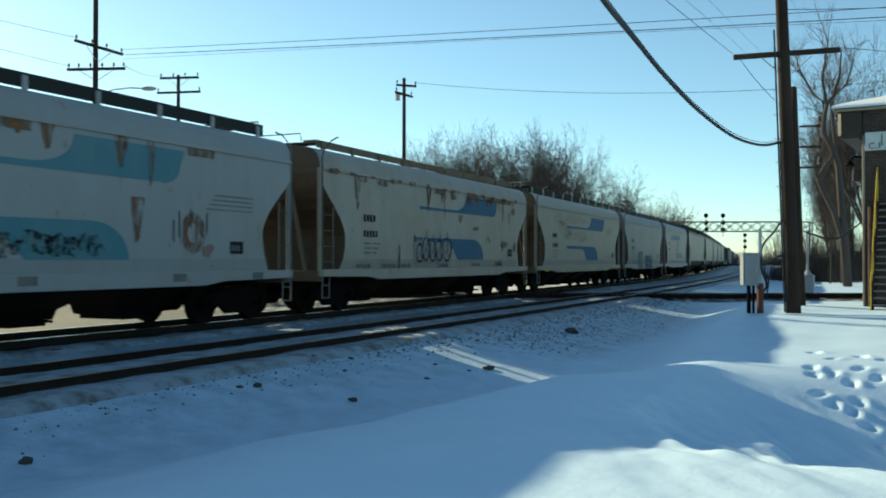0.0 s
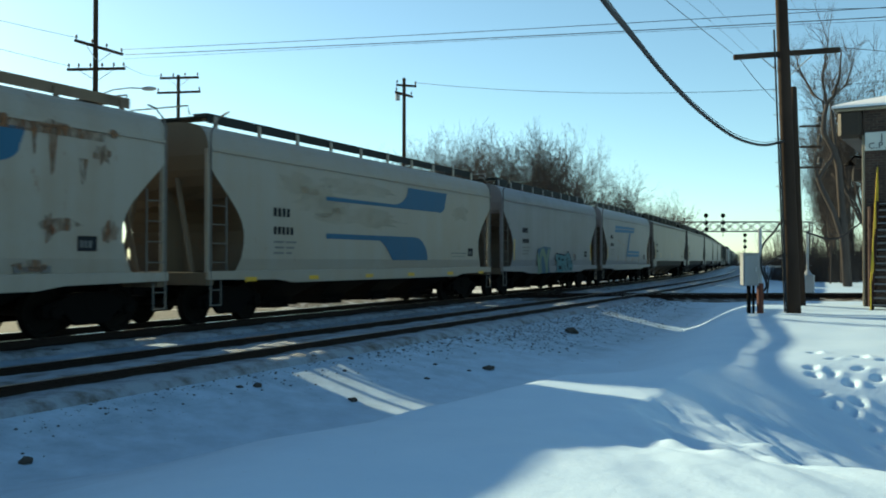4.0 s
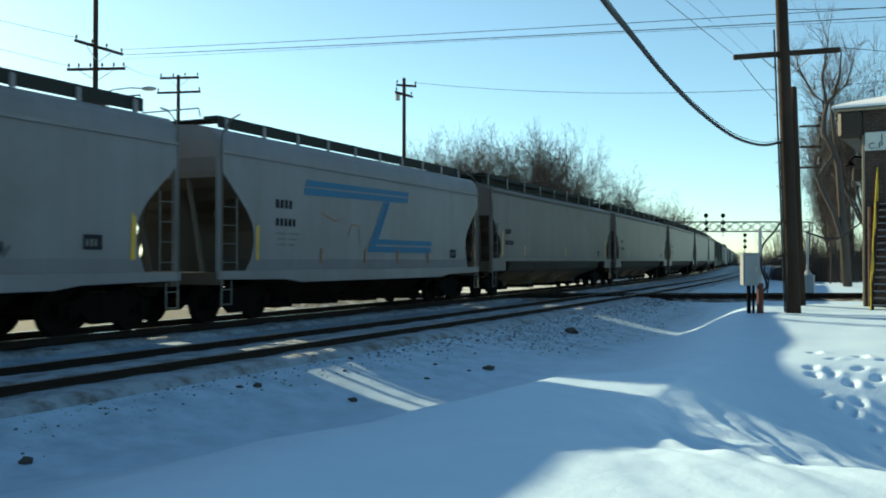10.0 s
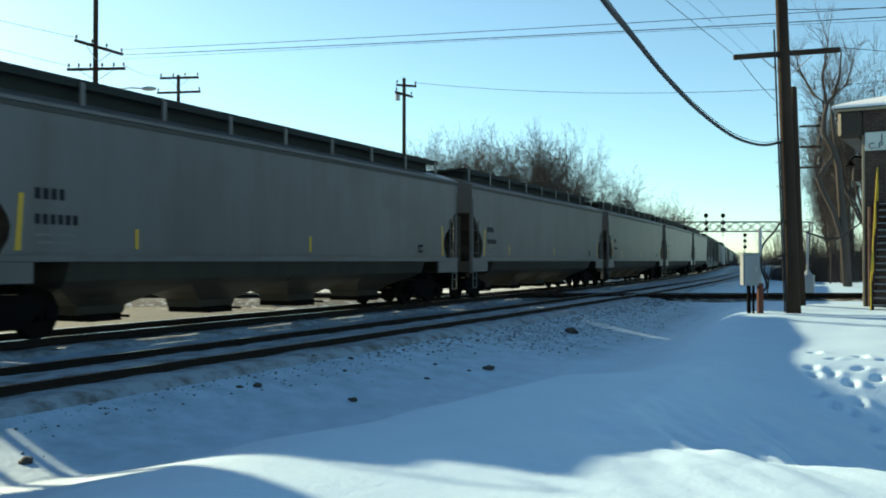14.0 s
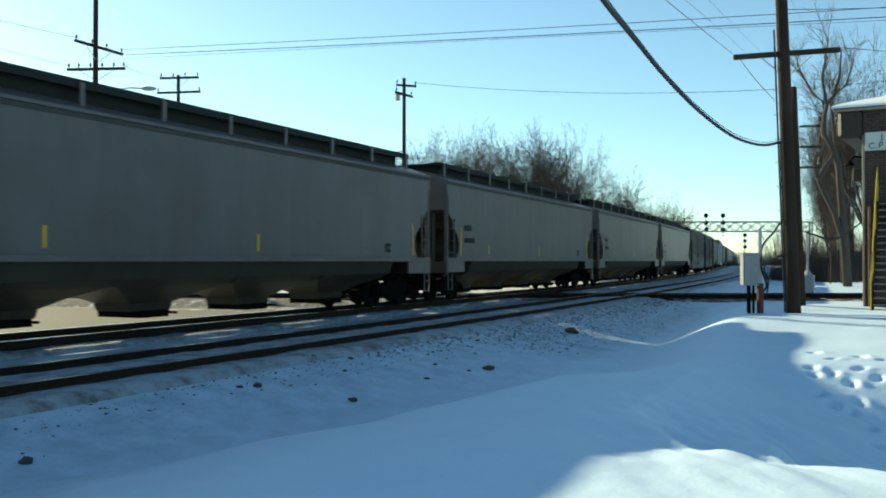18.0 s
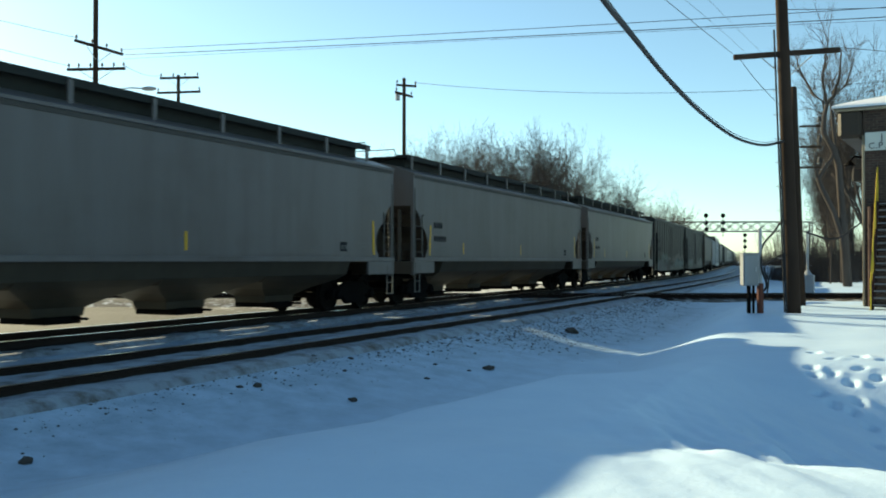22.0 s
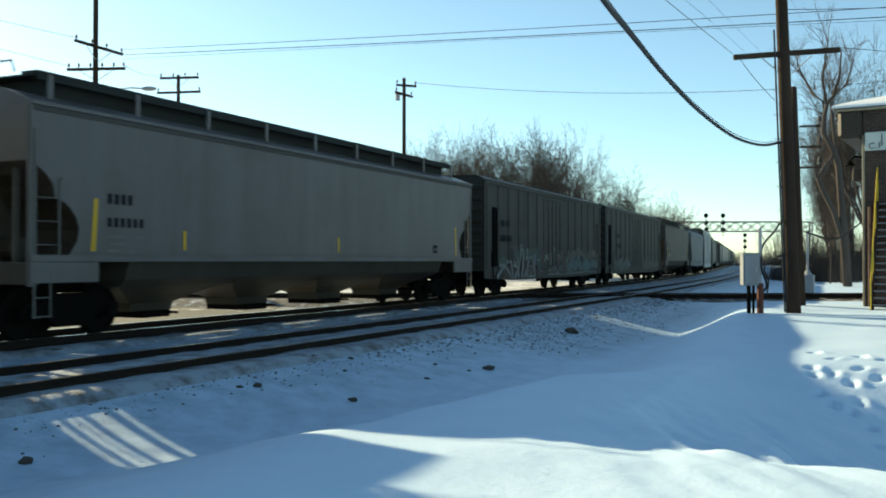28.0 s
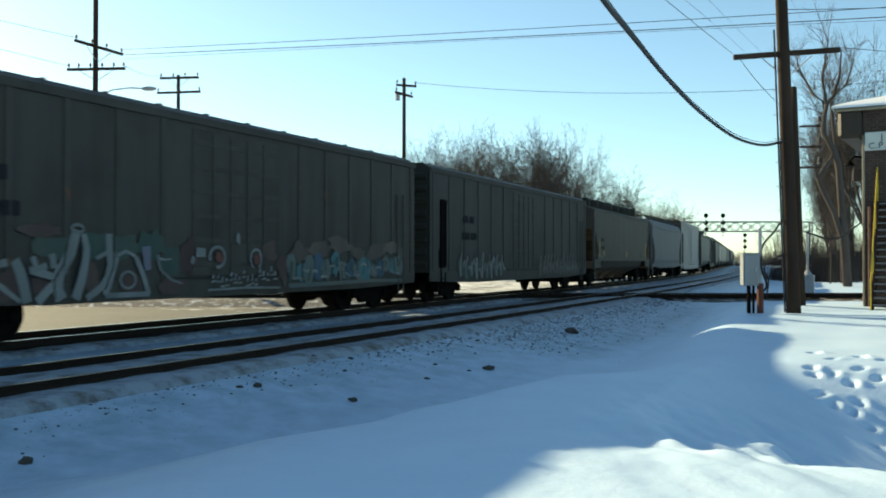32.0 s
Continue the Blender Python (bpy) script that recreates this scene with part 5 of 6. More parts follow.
# ---- lettering blocks, emblems and graffiti on the cars' near sides ----
EMBLEM = weathered("faded_blue_paint", (0.018, 0.09, 0.17), (0.05, 0.08, 0.1), streak=0.25)
EMBLEM_OLD = weathered("weathered_blue_paint", (0.06, 0.17, 0.21), (0.14, 0.2, 0.2), streak=0.6, rusty=0.3)
EMBLEM_PALE = weathered("pale_blue_stripe_paint", (0.025, 0.125, 0.24), (0.08, 0.12, 0.16), streak=0.25)
CYAN = weathered("cyan_spray", (0.035, 0.13, 0.155), streak=0.2)
TEAL = weathered("teal_spray", (0.026, 0.056, 0.049), streak=0.2)
LIME = weathered("olive_lime_spray", (0.12, 0.18, 0.115), streak=0.2)
BLUE_SPRAY = weathered("blue_spray", (0.02, 0.07, 0.125), streak=0.2)
WHITE_SPRAY = weathered("white_spray", (0.2, 0.215, 0.215), (0.07, 0.08, 0.08), streak=0.9)
MAROON = weathered("maroon_spray", (0.04, 0.022, 0.024), streak=0.3)
RED_FAINT = weathered("faded_pink_spray", (0.22, 0.13, 0.13), streak=0.5)
LILAC = weathered("lilac_spray", (0.12, 0.13, 0.19), streak=0.3)
CYAN_DULL = weathered("dull_cyan_spray", (0.07, 0.1, 0.1), streak=0.4)
RED_DULL = weathered("dull_red_spray", (0.05, 0.04, 0.037), streak=0.4)
RED_SPRAY = weathered("red_spray", (0.12, 0.03, 0.025), streak=0.3)
ORANGE = weathered("orange_mark", (0.24, 0.1, 0.04), streak=0.2)
FADED = weathered("faded_stencil", (0.10, 0.10, 0.10), (0.2, 0.19, 0.17), streak=0.6)
RUST_RUN = material("rust_run", (0.17, 0.08, 0.035), 0.9)
_v = coords(RUST_RUN, (1, 1.0, 0.35))
_a = ramp(RUST_RUN, noise_of(RUST_RUN, _v, 7, 6, 0.7), 0.38, 0.6, 0.0, 0.9)
wire(RUST_RUN, _a, RUST_RUN.node_tree.nodes["Principled BSDF"].inputs["Alpha"])

RUST_DEEP = material("deep_rust", (0.13, 0.05, 0.02), 0.9)
_v = coords(RUST_DEEP, (1, 1.0, 0.6))
_a = ramp(RUST_DEEP, noise_of(RUST_DEEP, _v, 5, 5, 0.65), 0.38, 0.58, 0.0, 0.95)
wire(RUST_DEEP, _a, RUST_DEEP.node_tree.nodes["Principled BSDF"].inputs["Alpha"])
PALE_SPRAY = weathered("pale_grey_spray", (0.23, 0.23, 0.22), streak=0.4)
TAN_STAIN = material("tan_stain", (0.33, 0.22, 0.11), 0.9)
_v = coords(TAN_STAIN, (1, 0.6, 1.0))
_a = ramp(TAN_STAIN, noise_of(TAN_STAIN, _v, 1.6, 4, 0.6), 0.3, 0.8, 0.0, 0.36)
wire(TAN_STAIN, _a, TAN_STAIN.node_tree.nodes["Principled BSDF"].inputs["Alpha"])
SMEAR = material("black_smear", (0.02, 0.022, 0.022), 0.8, 0.0, 0.1)
_v = coords(SMEAR, (1, 1.0, 0.7))
_a = ramp(SMEAR, noise_of(SMEAR, _v, 9, 5, 0.7), 0.44, 0.6, 0.0, 0.85)
wire(SMEAR, _a, SMEAR.node_tree.nodes["Principled BSDF"].inputs["Alpha"])


def stroke(points, width, taper=1.0):
    """One sprayed stroke: a ribbon of quads along (y, z) points."""
    n = len(points) - 1
    edges = []
    for k, (y, z) in enumerate(points):
        (ya, za), (yb, zb) = points[max(k - 1, 0)], points[min(k + 1, n)]
        d = math.hypot(yb - ya, zb - za) or 1.0
        w = width * (1 + (taper - 1) * k / n) / 2
        ny, nz = -(zb - za) / d * w, (yb - ya) / d * w
        edges.append(((y - ny, z - nz), (y + ny, z + nz)))
    return [[[a[0], b[0], b[1], a[1]] for a, b in zip(edges, edges[1:])]]


def blot_of(cy, cz, ry, rz, seed, n=14, low=0.7):
    """A ragged cloud of spray paint."""
    g = random.Random(seed)
    out = []
    for k in range(n):
        a, r = 2 * math.pi * k / n, g.uniform(0.55, 1.15)
        out.append((cy + ry * r * math.cos(a), max(cz + rz * r * math.sin(a), low)))
    return out


def loop(cy, cz, ry, rz, width, start=0, sweep=360, n=12):
    return stroke([(cy + ry * math.cos(radians(start + sweep * k / n)), cz + rz * math.sin(radians(start + sweep * k / n))) for k in range(n + 1)], width)


def flag(y_tail, y_flag, y_end, z_low, z_bar, z_top):
    """An emblem: a slim bar that swells into a rounded flag."""
    r = []
    bar = z_bar + (z_top - z_bar) * 0.16
    r += [(y_tail, z_bar), (y_end - 0.5, z_low)]
    for k in range(6):
        a = -90 + 90 * k / 5
        r.append((y_end - 0.5 + 0.5 * math.cos(radians(a)), (z_low + z_top) / 2 - 0.02 + (z_top - z_low) / 2 * math.sin(radians(a))))
    r.append((y_end + 0.12, z_top))
    r.append((y_flag + 0.35, z_top))
    for k in range(1, 8):
        a = radians(90 * (1 - k / 7))
        r.append((y_flag - 0.6 + 0.95 * math.sin(a), bar + (z_top - bar) * (1 - math.cos(a))))
    r.append((y_tail, bar))
    return [r]


def flag_low(y_tail, y_flag, y_end, z_low, z_top):
    """The mirrored emblem: the flag hangs below the bar."""
    r = [(y_tail, z_top - 0.13), (y_flag - 0.5, z_top - 0.13), (y_flag - 0.15, z_top - 0.3), (y_flag + 0.25, z_low), (y_end, z_low)]
    for k in range(6):
        a = 90 * k / 5
        r.append((y_end - 0.9 + 0.9 * math.cos(radians(a)), z_low + 0.02 + (z_top - z_low) * math.sin(radians(a))))
    r.append((y_tail, z_top))
    return [r]


def marks(car, y, x, rows, z=2.42, size=0.2):
    """A block of stencilled identification: bars where the characters stand."""
    for b in bars(y, z, rows[0], size * 0.6, size, size * 0.3, 1) + bars(y, z - 0.42, rows[1], size * 0.56, size * 0.9, size * 0.3, 1):
        decal("character_bar", [b], STENCIL, car, x)
    for k in range(3):
        decal("data_line", [rect(y + 0.05 * (k % 2), y + 0.42, z - 0.62 - 0.13 * k, z - 0.575 - 0.13 * k), rect(y + 0.5, y + 0.95 - 0.1 * k, z - 0.62 - 0.13 * k, z - 0.575 - 0.13 * k)], FADED, car, x)


def data_box(car, y, z, x, w=0.45, h=0.27):
    d = decal("data_panel", [rect(y, y + w, z, z + h)], STENCIL, car, x, "small black data panel")
    decal("panel_lines", [rect(y + 0.06 + 0.1 * k, y + 0.12 + 0.1 * k, z + 0.06, z + h - 0.08) for k in range(3)], FADED, d, x + 0.003)


def rust_runs(car, half, x, count, seed, top=3.7):
    rng = random.Random(seed)
    for _ in range(count):
        y, z = rng.uniform(-half + 1.6, half - 1.6), rng.choice((top, top, rng.uniform(2.0, 3.2)))
        w, l = rng.uniform(0.05, 0.22), rng.uniform(0.25, 1.1)
        decal("rust_run", [[(y - w, z), (y - w * 0.3, z - l), (y + w * 0.3, z - l * 0.9), (y + w, z)]], RUST_RUN, car, x, "brown rust run")
    for _ in range(count // 2):
        y, l = rng.uniform(-half + 1.6, half - 3), rng.uniform(0.5, 1.8)
        decal("rust_run", [rect(y, y + l, top - 0.17, top)], RUST_RUN, car, x, "brown rust below the gutter")


RX, SX, BX = 1.612, 1.59, 1.498
SILL = 1.624

# first cars: blue emblems
for car, old in ((c_lead, True), (c0, True)):
    decal("emblem", flag(-3.5, 1.15, 4.2, 2.93, 2.95, 3.6), EMBLEM_OLD, car, RX, "worn blue emblem")
    decal("emblem", flag_low(-3.4, 0.2, 2.8, 1.4, 2.08), EMBLEM_OLD, car, RX, "worn blue emblem")
    marks(car, -5.7, RX, (4, 5))
    data_box(car, 5.81, 1.53, RX)
    for k in range(4):
        decal("data_line", [rect(5.0 + 0.1 * k, 6.6, 2.45 + 0.1 * k, 2.48 + 0.1 * k)], FADED, car, RX)
    rust_runs(car, 8.2, RX + 0.002, 12, 31 + old)
    for y in (0.3, 4.0, 6.6):
        decal("door_stencil", [rect(y, y + 0.4, 0.96, 1.12)], FADED, car, SILL)
for k in range(5):
    decal("graffiti", [blot_of(-0.4 + 0.55 * k, 1.68 - 0.05 * (k % 2), 0.42, 0.24, 200 + k)], SMEAR, c0, RX + 0.003 + 0.0004 * k, "smeared black scrawl")
decal("paint_patch", [blot_of(5.05, 1.6, 0.26, 0.16, 210)], RED_FAINT, c0, RX + 0.004, "faded pink smear")
decal("paint_patch", loop(4.6, 1.95, 0.28, 0.32, 0.22), RUST_RUN, c0, RX + 0.004, "rubbed rust-red patch")
for k in range(7):
    decal("drip", [rect(4.0 + 0.17 * k, 4.03 + 0.17 * k, 1.75 + 0.1 * ((k * 5) % 4), 2.2 + 0.06 * ((k * 3) % 5))], STENCIL, c0, RX + 0.004)

decal("emblem", flag(-2.2, 1.15, 4.4, 3.0, 2.98, 3.58), EMBLEM, c1, RX, "blue emblem")
decal("emblem", flag_low(-2.6, 0.5, 3.1, 1.42, 2.1), EMBLEM, c1, RX, "blue emblem")
marks(c1, -5.73, RX, (4, 5), 2.46)
data_box(c1, 5.62, 1.55, RX)
rust_runs(c1, 8.0, RX + 0.002, 12, 41)
g = random.Random(44)
for k, (y, z, ry, rz) in enumerate(((0.4, 3.55, 0.3, 0.22), (3.6, 3.5, 0.35, 0.16), (5.2, 2.0, 0.5, 0.16), (6.4, 1.9, 0.3, 0.2), (-1.5, 3.5, 0.2, 0.14), (-4.6, 3.6, 0.4, 0.1), (6.2, 3.3, 0.25, 0.2), (4.6, 1.3, 0.4, 0.12), (2.4, 2.5, 0.3, 0.1))):
    decal("rust_patch", [blot_of(y, z, ry, rz, 300 + k)], RUST_RUN, c1, RX + 0.004 + 0.0003 * k, "brown rust patch")
for k in range(13):
    y = -7.3 + 1.15 * k + g.uniform(-0.3, 0.3)
    decal("rust_patch", [blot_of(y, 3.7, g.uniform(0.15, 0.5), g.uniform(0.05, 0.1), 330 + k)], RUST_RUN, c1, 1.636 + 0.0003 * k, "brown rust along the roof seam")
for k, (y, z, ry, rz) in enumerate(((1.75, 3.5, 0.22, 0.2), (-1.6, 3.2, 0.08, 0.35), (5.0, 1.9, 0.12, 0.3), (-3.6, 1.5, 0.1, 0.4), (3.5, 2.15, 0.3, 0.14))):
    decal("rust_patch", [blot_of(y, z, ry, rz, 350 + k)], RUST_DEEP, c1, RX + 0.008 + 0.0003 * k, "deep brown rust blotch")
for k, y in enumerate((-2.3, -1.8, -1.25, -0.7, -0.15)):
    decal("graffiti_fill", [blot_of(y, 1.68, 0.36, 0.42, 370 + k, 12)], PALE_SPRAY, c1, RX + 0.003 + 0.0003 * k, "pale grey graffiti letter")
tag = []
for k, (y, z, ry, rz) in enumerate(((-2.2, 1.62, 0.2, 0.25), (-1.75, 1.75, 0.22, 0.32), (-1.25, 1.7, 0.2, 0.3), (-0.75, 1.72, 0.22, 0.3), (-0.15, 1.75, 0.3, 0.34))):
    tag += loop(y, z, ry * 1.15, rz * 1.1, 0.06, 60 + 40 * k, 300)
    tag += stroke([(y - 0.1, z + rz), (y + 0.05, z + rz + 0.25), (y + 0.15, z + 0.1)], 0.03)
    tag += loop(y + 0.2, z + 0.05, ry * 0.7, rz * 0.8, 0.03, 20 * k, 330) + stroke([(y - 0.2, z - 0.25), (y + 0.1, z + 0.1), (y + 0.25, z - 0.28)], 0.025)
decal("graffiti", tag, STENCIL, c1, RX + 0.005, "black scrawled graffiti outline")
for y in (-6.1, -4.6, -3.6, -0.8, 2.0, 4.3):
    decal("door_stencil", [rect(y, y + 0.12, 1.18, 1.3), rect(y + 0.16, y + 0.5, 1.2, 1.28), rect(y + 0.55, y + 0.75, 1.18, 1.3)], FADED, c1, RX)

decal("emblem", flag(-3.4, 0.9, 3.95, 2.94, 2.92, 3.58), EMBLEM, c2, RX, "large blue emblem")
decal("emblem", flag_low(-3.4, 0.0, 2.62, 1.4, 2.08), EMBLEM, c2, RX, "large blue emblem")
marks(c2, -5.7, RX, (4, 5))
data_box(c2, 5.84, 1.54, RX)
decal("data_line", [rect(4.4, 5.7, 1.62, 1.65), rect(4.5, 5.6, 1.52, 1.54)], FADED, c2, RX)
for k, (y, z, ry, rz) in enumerate(((-1.9, 3.36, 2.3, 0.24), (-1.4, 2.56, 2.5, 0.26), (-3.6, 2.9, 1.4, 0.4), (-4.6, 3.2, 1.2, 0.3), (5.2, 3.0, 0.7, 0.3))):
    decal("stain", [blot_of(y, z, ry, rz, 320 + k, 24)], TAN_STAIN, c2, RX - 0.004 + 0.0003 * k, "tan stain")
for y in (-6.8, -4.2, -1.37, 1.22, 4.11, 6.8):
    decal("reflector", [rect(y, y + 0.43, 0.92, 1.02)], YELLOW, c2, SILL, "yellow reflector strip")

marks(c3, -4.9, RX, (4, 5), 2.52)
decal("edge_stripe", [[(-5.97, 1.4), (-5.87, 1.4), (-5.85, 2.27), (-5.95, 2.2)]], YELLOW, c3, RX, "yellow edge stripe")
decal("edge_stripe", [[(5.86, 1.4), (5.97, 1.4), (5.99, 2.2), (5.88, 2.3)]], YELLOW, c3, RX, "yellow edge stripe")
data_box(c3, 4.7, 1.58, RX)
GX = SILL + 0.002
decal("graffiti_fill", [[(-2.94, 0.84), (-1.2, 0.87), (-1.33, 1.2), (-1.3, 1.6), (-1.05, 1.96), (-2.1, 2.0), (-2.94, 1.86)]], BLUE_SPRAY, c3, GX, "blue graffiti shade")
lime = stroke([(-2.25, 1.86), (-2.5, 1.6), (-2.62, 1.3), (-2.48, 0.86)], 0.32) + stroke([(-2.25, 1.86), (-1.95, 1.6), (-1.75, 1.3), (-1.6, 0.87)], 0.34)
lime += stroke([(-1.3, 1.9), (-1.5, 1.6), (-1.62, 1.35), (-1.6, 0.9)], 0.26) + stroke([(-2.94, 1.66), (-2.85, 1.3), (-2.75, 0.85)], 0.22)
decal("graffiti", lime, LIME, c3, GX + 0.002, "olive green graffiti letters")
decal("graffiti", stroke([(-2.38, 1.75), (-2.6, 1.3), (-2.5, 0.9)], 0.07) + stroke([(-1.5, 1.85), (-1.75, 1.5)], 0.06), CYAN_DULL, c3, GX + 0.003, "pale graffiti highlights")
decal("graffiti_fill", [[(-0.32, 1.68), (-0.3, 1.42), (-0.12, 1.3), (-0.2, 0.88), (2.45, 0.9), (2.55, 1.2), (2.1, 1.62), (1.85, 1.8), (1.4, 1.68)]], CYAN, c3, GX, "cyan graffiti letters")
black = stroke([(0.1, 1.48), (0.4, 1.47)], 0.12) + stroke([(0.15, 1.08), (0.62, 1.06)], 0.16) + stroke([(0.62, 1.42), (1.0, 1.44)], 0.09) + stroke([(0.72, 1.28), (0.8, 1.1), (0.74, 0.9)], 0.05)
black += stroke([(1.5, 1.54), (1.54, 1.08)], 0.13) + stroke([(1.78, 1.5), (1.7, 0.95)], 0.08) + stroke([(2.0, 1.02), (2.25, 0.98)], 0.11) + stroke([(2.02, 1.4), (2.08, 1.2)], 0.08) + stroke([(1.15, 1.2), (1.2, 0.92)], 0.07)
black += stroke([(-0.34, 1.42), (-0.3, 1.7), (0.7, 1.67), (1.2, 1.63), (1.7, 1.82), (2.0, 1.68), (2.35, 1.25), (2.5, 1.4)], 0.055) + stroke([(-0.32, 1.42), (-0.1, 1.33), (-0.2, 0.9)], 0.06)
black += loop(2.85, 1.55, 0.12, 0.12, 0.04) + stroke([(3.0, 1.7), (3.05, 1.45), (3.15, 1.62)], 0.035)
decal("graffiti", black, STENCIL, c3, GX + 0.002, "black graffiti outlines")
for y, z in ((2.66, 1.46), (-1.75, 1.72)):
    decal("tick", [[(y, z), (y + 0.1, z), (y + 0.16, z + 0.26), (y + 0.06, z + 0.26)]], ORANGE, c3, RX + 0.008, "orange tick")

marks(c4, -5.2, RX, (4, 5), 2.62)
data_box(c4, 4.75, 1.48, RX)
decal("stripe", [[(-3.95, 3.22), (1.68, 3.3), (1.7, 3.43), (-3.9, 3.38)]], EMBLEM_PALE, c4, RX, "blue stripe")
decal("stripe", [[(-4.0, 3.0), (1.6, 3.1), (1.66, 3.26), (-3.97, 3.18)]], EMBLEM_PALE, c4, RX, "blue stripe")
decal("stripe", [[(-0.85, 1.64), (-0.62, 1.64), (0.3, 3.05), (0.1, 3.05)]], EMBLEM_PALE, c4, RX + 0.002, "blue diagonal stripe")
decal("stripe", [[(-0.55, 1.72), (-0.36, 1.78), (0.5, 3.06), (0.35, 3.06)]], EMBLEM_PALE, c4, RX + 0.002, "blue diagonal stripe")
decal("stripe", [[(-0.35, 1.84), (3.3, 1.84), (3.3, 1.99), (-0.2, 1.99)]], EMBLEM_PALE, c4, RX, "blue stripe")
decal("stripe", [[(-0.8, 1.62), (3.25, 1.62), (3.28, 1.79), (-0.4, 1.79)]], EMBLEM_PALE, c4, RX, "blue stripe")
for y in (-3.3, -1.05, 0.9, 2.95):
    decal("tick", [[(y, 1.32), (y + 0.1, 1.32), (y + 0.14, 1.7), (y + 0.04, 1.7)]], ORANGE, c4, RX + 0.004, "orange tick")
decal("edge_stripe", [[(-5.98, 1.4), (-5.88, 1.4), (-5.86, 2.2), (-5.96, 2.15)]], YELLOW, c4, RX, "yellow edge stripe")
decal("graffiti", stroke([(-1.9, 2.05), (-1.7, 2.35), (-1.3, 2.33), (-1.25, 1.75)], 0.03) + stroke([(-3.2, 2.6), (-2.6, 2.4), (-2.2, 2.5)], 0.03), ORANGE, c4, RX + 0.004, "thin ochre scrawl")

for n, car in enumerate(squares + [h1]):
    half = (GAPS[7 + n] - GAPS[6 + n]) / 2 if n < 5 else 8.5
    e = half - 1.74
    marks(car, -e + 0.42, SX, (4, 6), 2.42, 0.19)
    decal("edge_stripe", [[(-e + 0.02, 1.55), (-e + 0.14, 1.55), (-e + 0.2, 2.5), (-e + 0.1, 2.5)]], YELLOW, car, SX, "yellow edge stripe")
    decal("edge_stripe", [[(e - 0.12, 1.55), (e, 1.55), (e - 0.06, 2.5), (e - 0.16, 2.5)]], YELLOW, car, SX, "yellow edge stripe")
    for y in (-5.6, 0.4):
        if abs(y) < e - 0.4:
            decal("tick", [rect(y, y + 0.09, 1.6, 1.98)], YELLOW, car, SX, "yellow reflector tick")
    data_box(car, half - 3.6, 1.63, SX, 0.34, 0.25)
    decal("data_line", [rect(half - 2.7, half - 2.1, 1.85, 1.88), rect(half - 2.7, half - 2.2, 1.75, 1.78), rect(half - 5.1, half - 4.5, 1.72, 1.75)], FADED, car, SX)

# boxcars
for car, off in ((b0, -0.3), (b1, 0.0)):
    for y, z, n in ((-6.75, 2.7, 2), (-6.15, 2.7, 2), (-6.8, 2.12, 3), (-6.1, 2.12, 3)):
        for b in bars(y + off, z, n, 0.15, 0.25, 0.05, 0):
            decal("character_bar", [b], STENCIL, car, BX)


for k, (y, z, ry, rz) in enumerate(((-6.8, 1.3, 0.5, 0.3), (-5.16, 1.6, 0.6, 0.24), (-4.2, 1.68, 0.4, 0.26), (-3.5, 1.66, 0.45, 0.26), (-2.75, 1.7, 0.4, 0.32), (-2.2, 1.35, 0.35, 0.36))):
    decal("graffiti_fill", [blot_of(y, z, ry, rz, 60 + k)], TEAL, b0, BX + 0.0005 * k, "dark teal graffiti cloud")
for k, (y, z, ry, rz) in enumerate(((-6.2, 0.95, 0.6, 0.26), (-5.45, 0.98, 0.22, 0.2), (-4.3, 1.05, 0.22, 0.28), (-3.35, 0.95, 0.3, 0.26), (-2.2, 0.9, 0.45, 0.22), (-5.4, 1.9, 0.5, 0.14), (-1.7, 1.5, 0.3, 0.5), (1.1, 1.6, 0.35, 0.3), (1.65, 1.2, 0.25, 0.35))):
    decal("graffiti_fill", [blot_of(y, z, ry, rz, 80 + k)], MAROON, b0, BX + 0.004 + 0.0004 * k, "maroon graffiti shade")
letters = stroke([(-7.55, 0.74), (-7.1, 0.95), (-6.72, 1.16), (-6.6, 1.22)], 0.16, 1.4) + stroke([(-7.24, 1.19), (-6.9, 1.22), (-6.6, 1.2)], 0.1) + stroke([(-6.65, 1.2), (-6.2, 0.95), (-5.84, 0.7)], 0.12, 0.6)
letters += stroke([(-6.5, 1.42), (-6.35, 1.3), (-6.1, 1.36)], 0.13)
letters += stroke([(-5.95, 1.4), (-5.85, 1.2), (-5.78, 1.0), (-5.7, 0.68)], 0.2) + stroke([(-5.68, 1.23), (-5.35, 1.16), (-5.1, 1.08), (-5.25, 0.9), (-5.5, 0.68)], 0.13, 1.3)
letters += stroke([(-4.66, 1.93), (-4.72, 1.7), (-4.8, 1.5), (-5.05, 1.14), (-5.08, 0.9), (-4.99, 0.7)], 0.2, 1.3) + stroke([(-4.5, 1.86), (-4.42, 1.6), (-4.45, 1.35), (-4.55, 1.0), (-4.68, 0.7)], 0.13, 1.6)
letters += loop(-4.63, 1.95, 0.14, 0.07, 0.06) + stroke([(-3.89, 1.88), (-3.88, 1.6), (-3.85, 1.31), (-3.92, 1.08), (-4.07, 0.9), (-4.42, 0.7)], 0.17, 0.8)
letters += stroke([(-4.2, 1.42), (-4.02, 1.5), (-3.9, 1.55), (-3.72, 1.5)], 0.08) + stroke([(-3.7, 1.45), (-3.82, 1.1), (-3.98, 0.74)], 0.13) + stroke([(-3.98, 0.74), (-3.4, 0.74), (-2.83, 0.74)], 0.1)
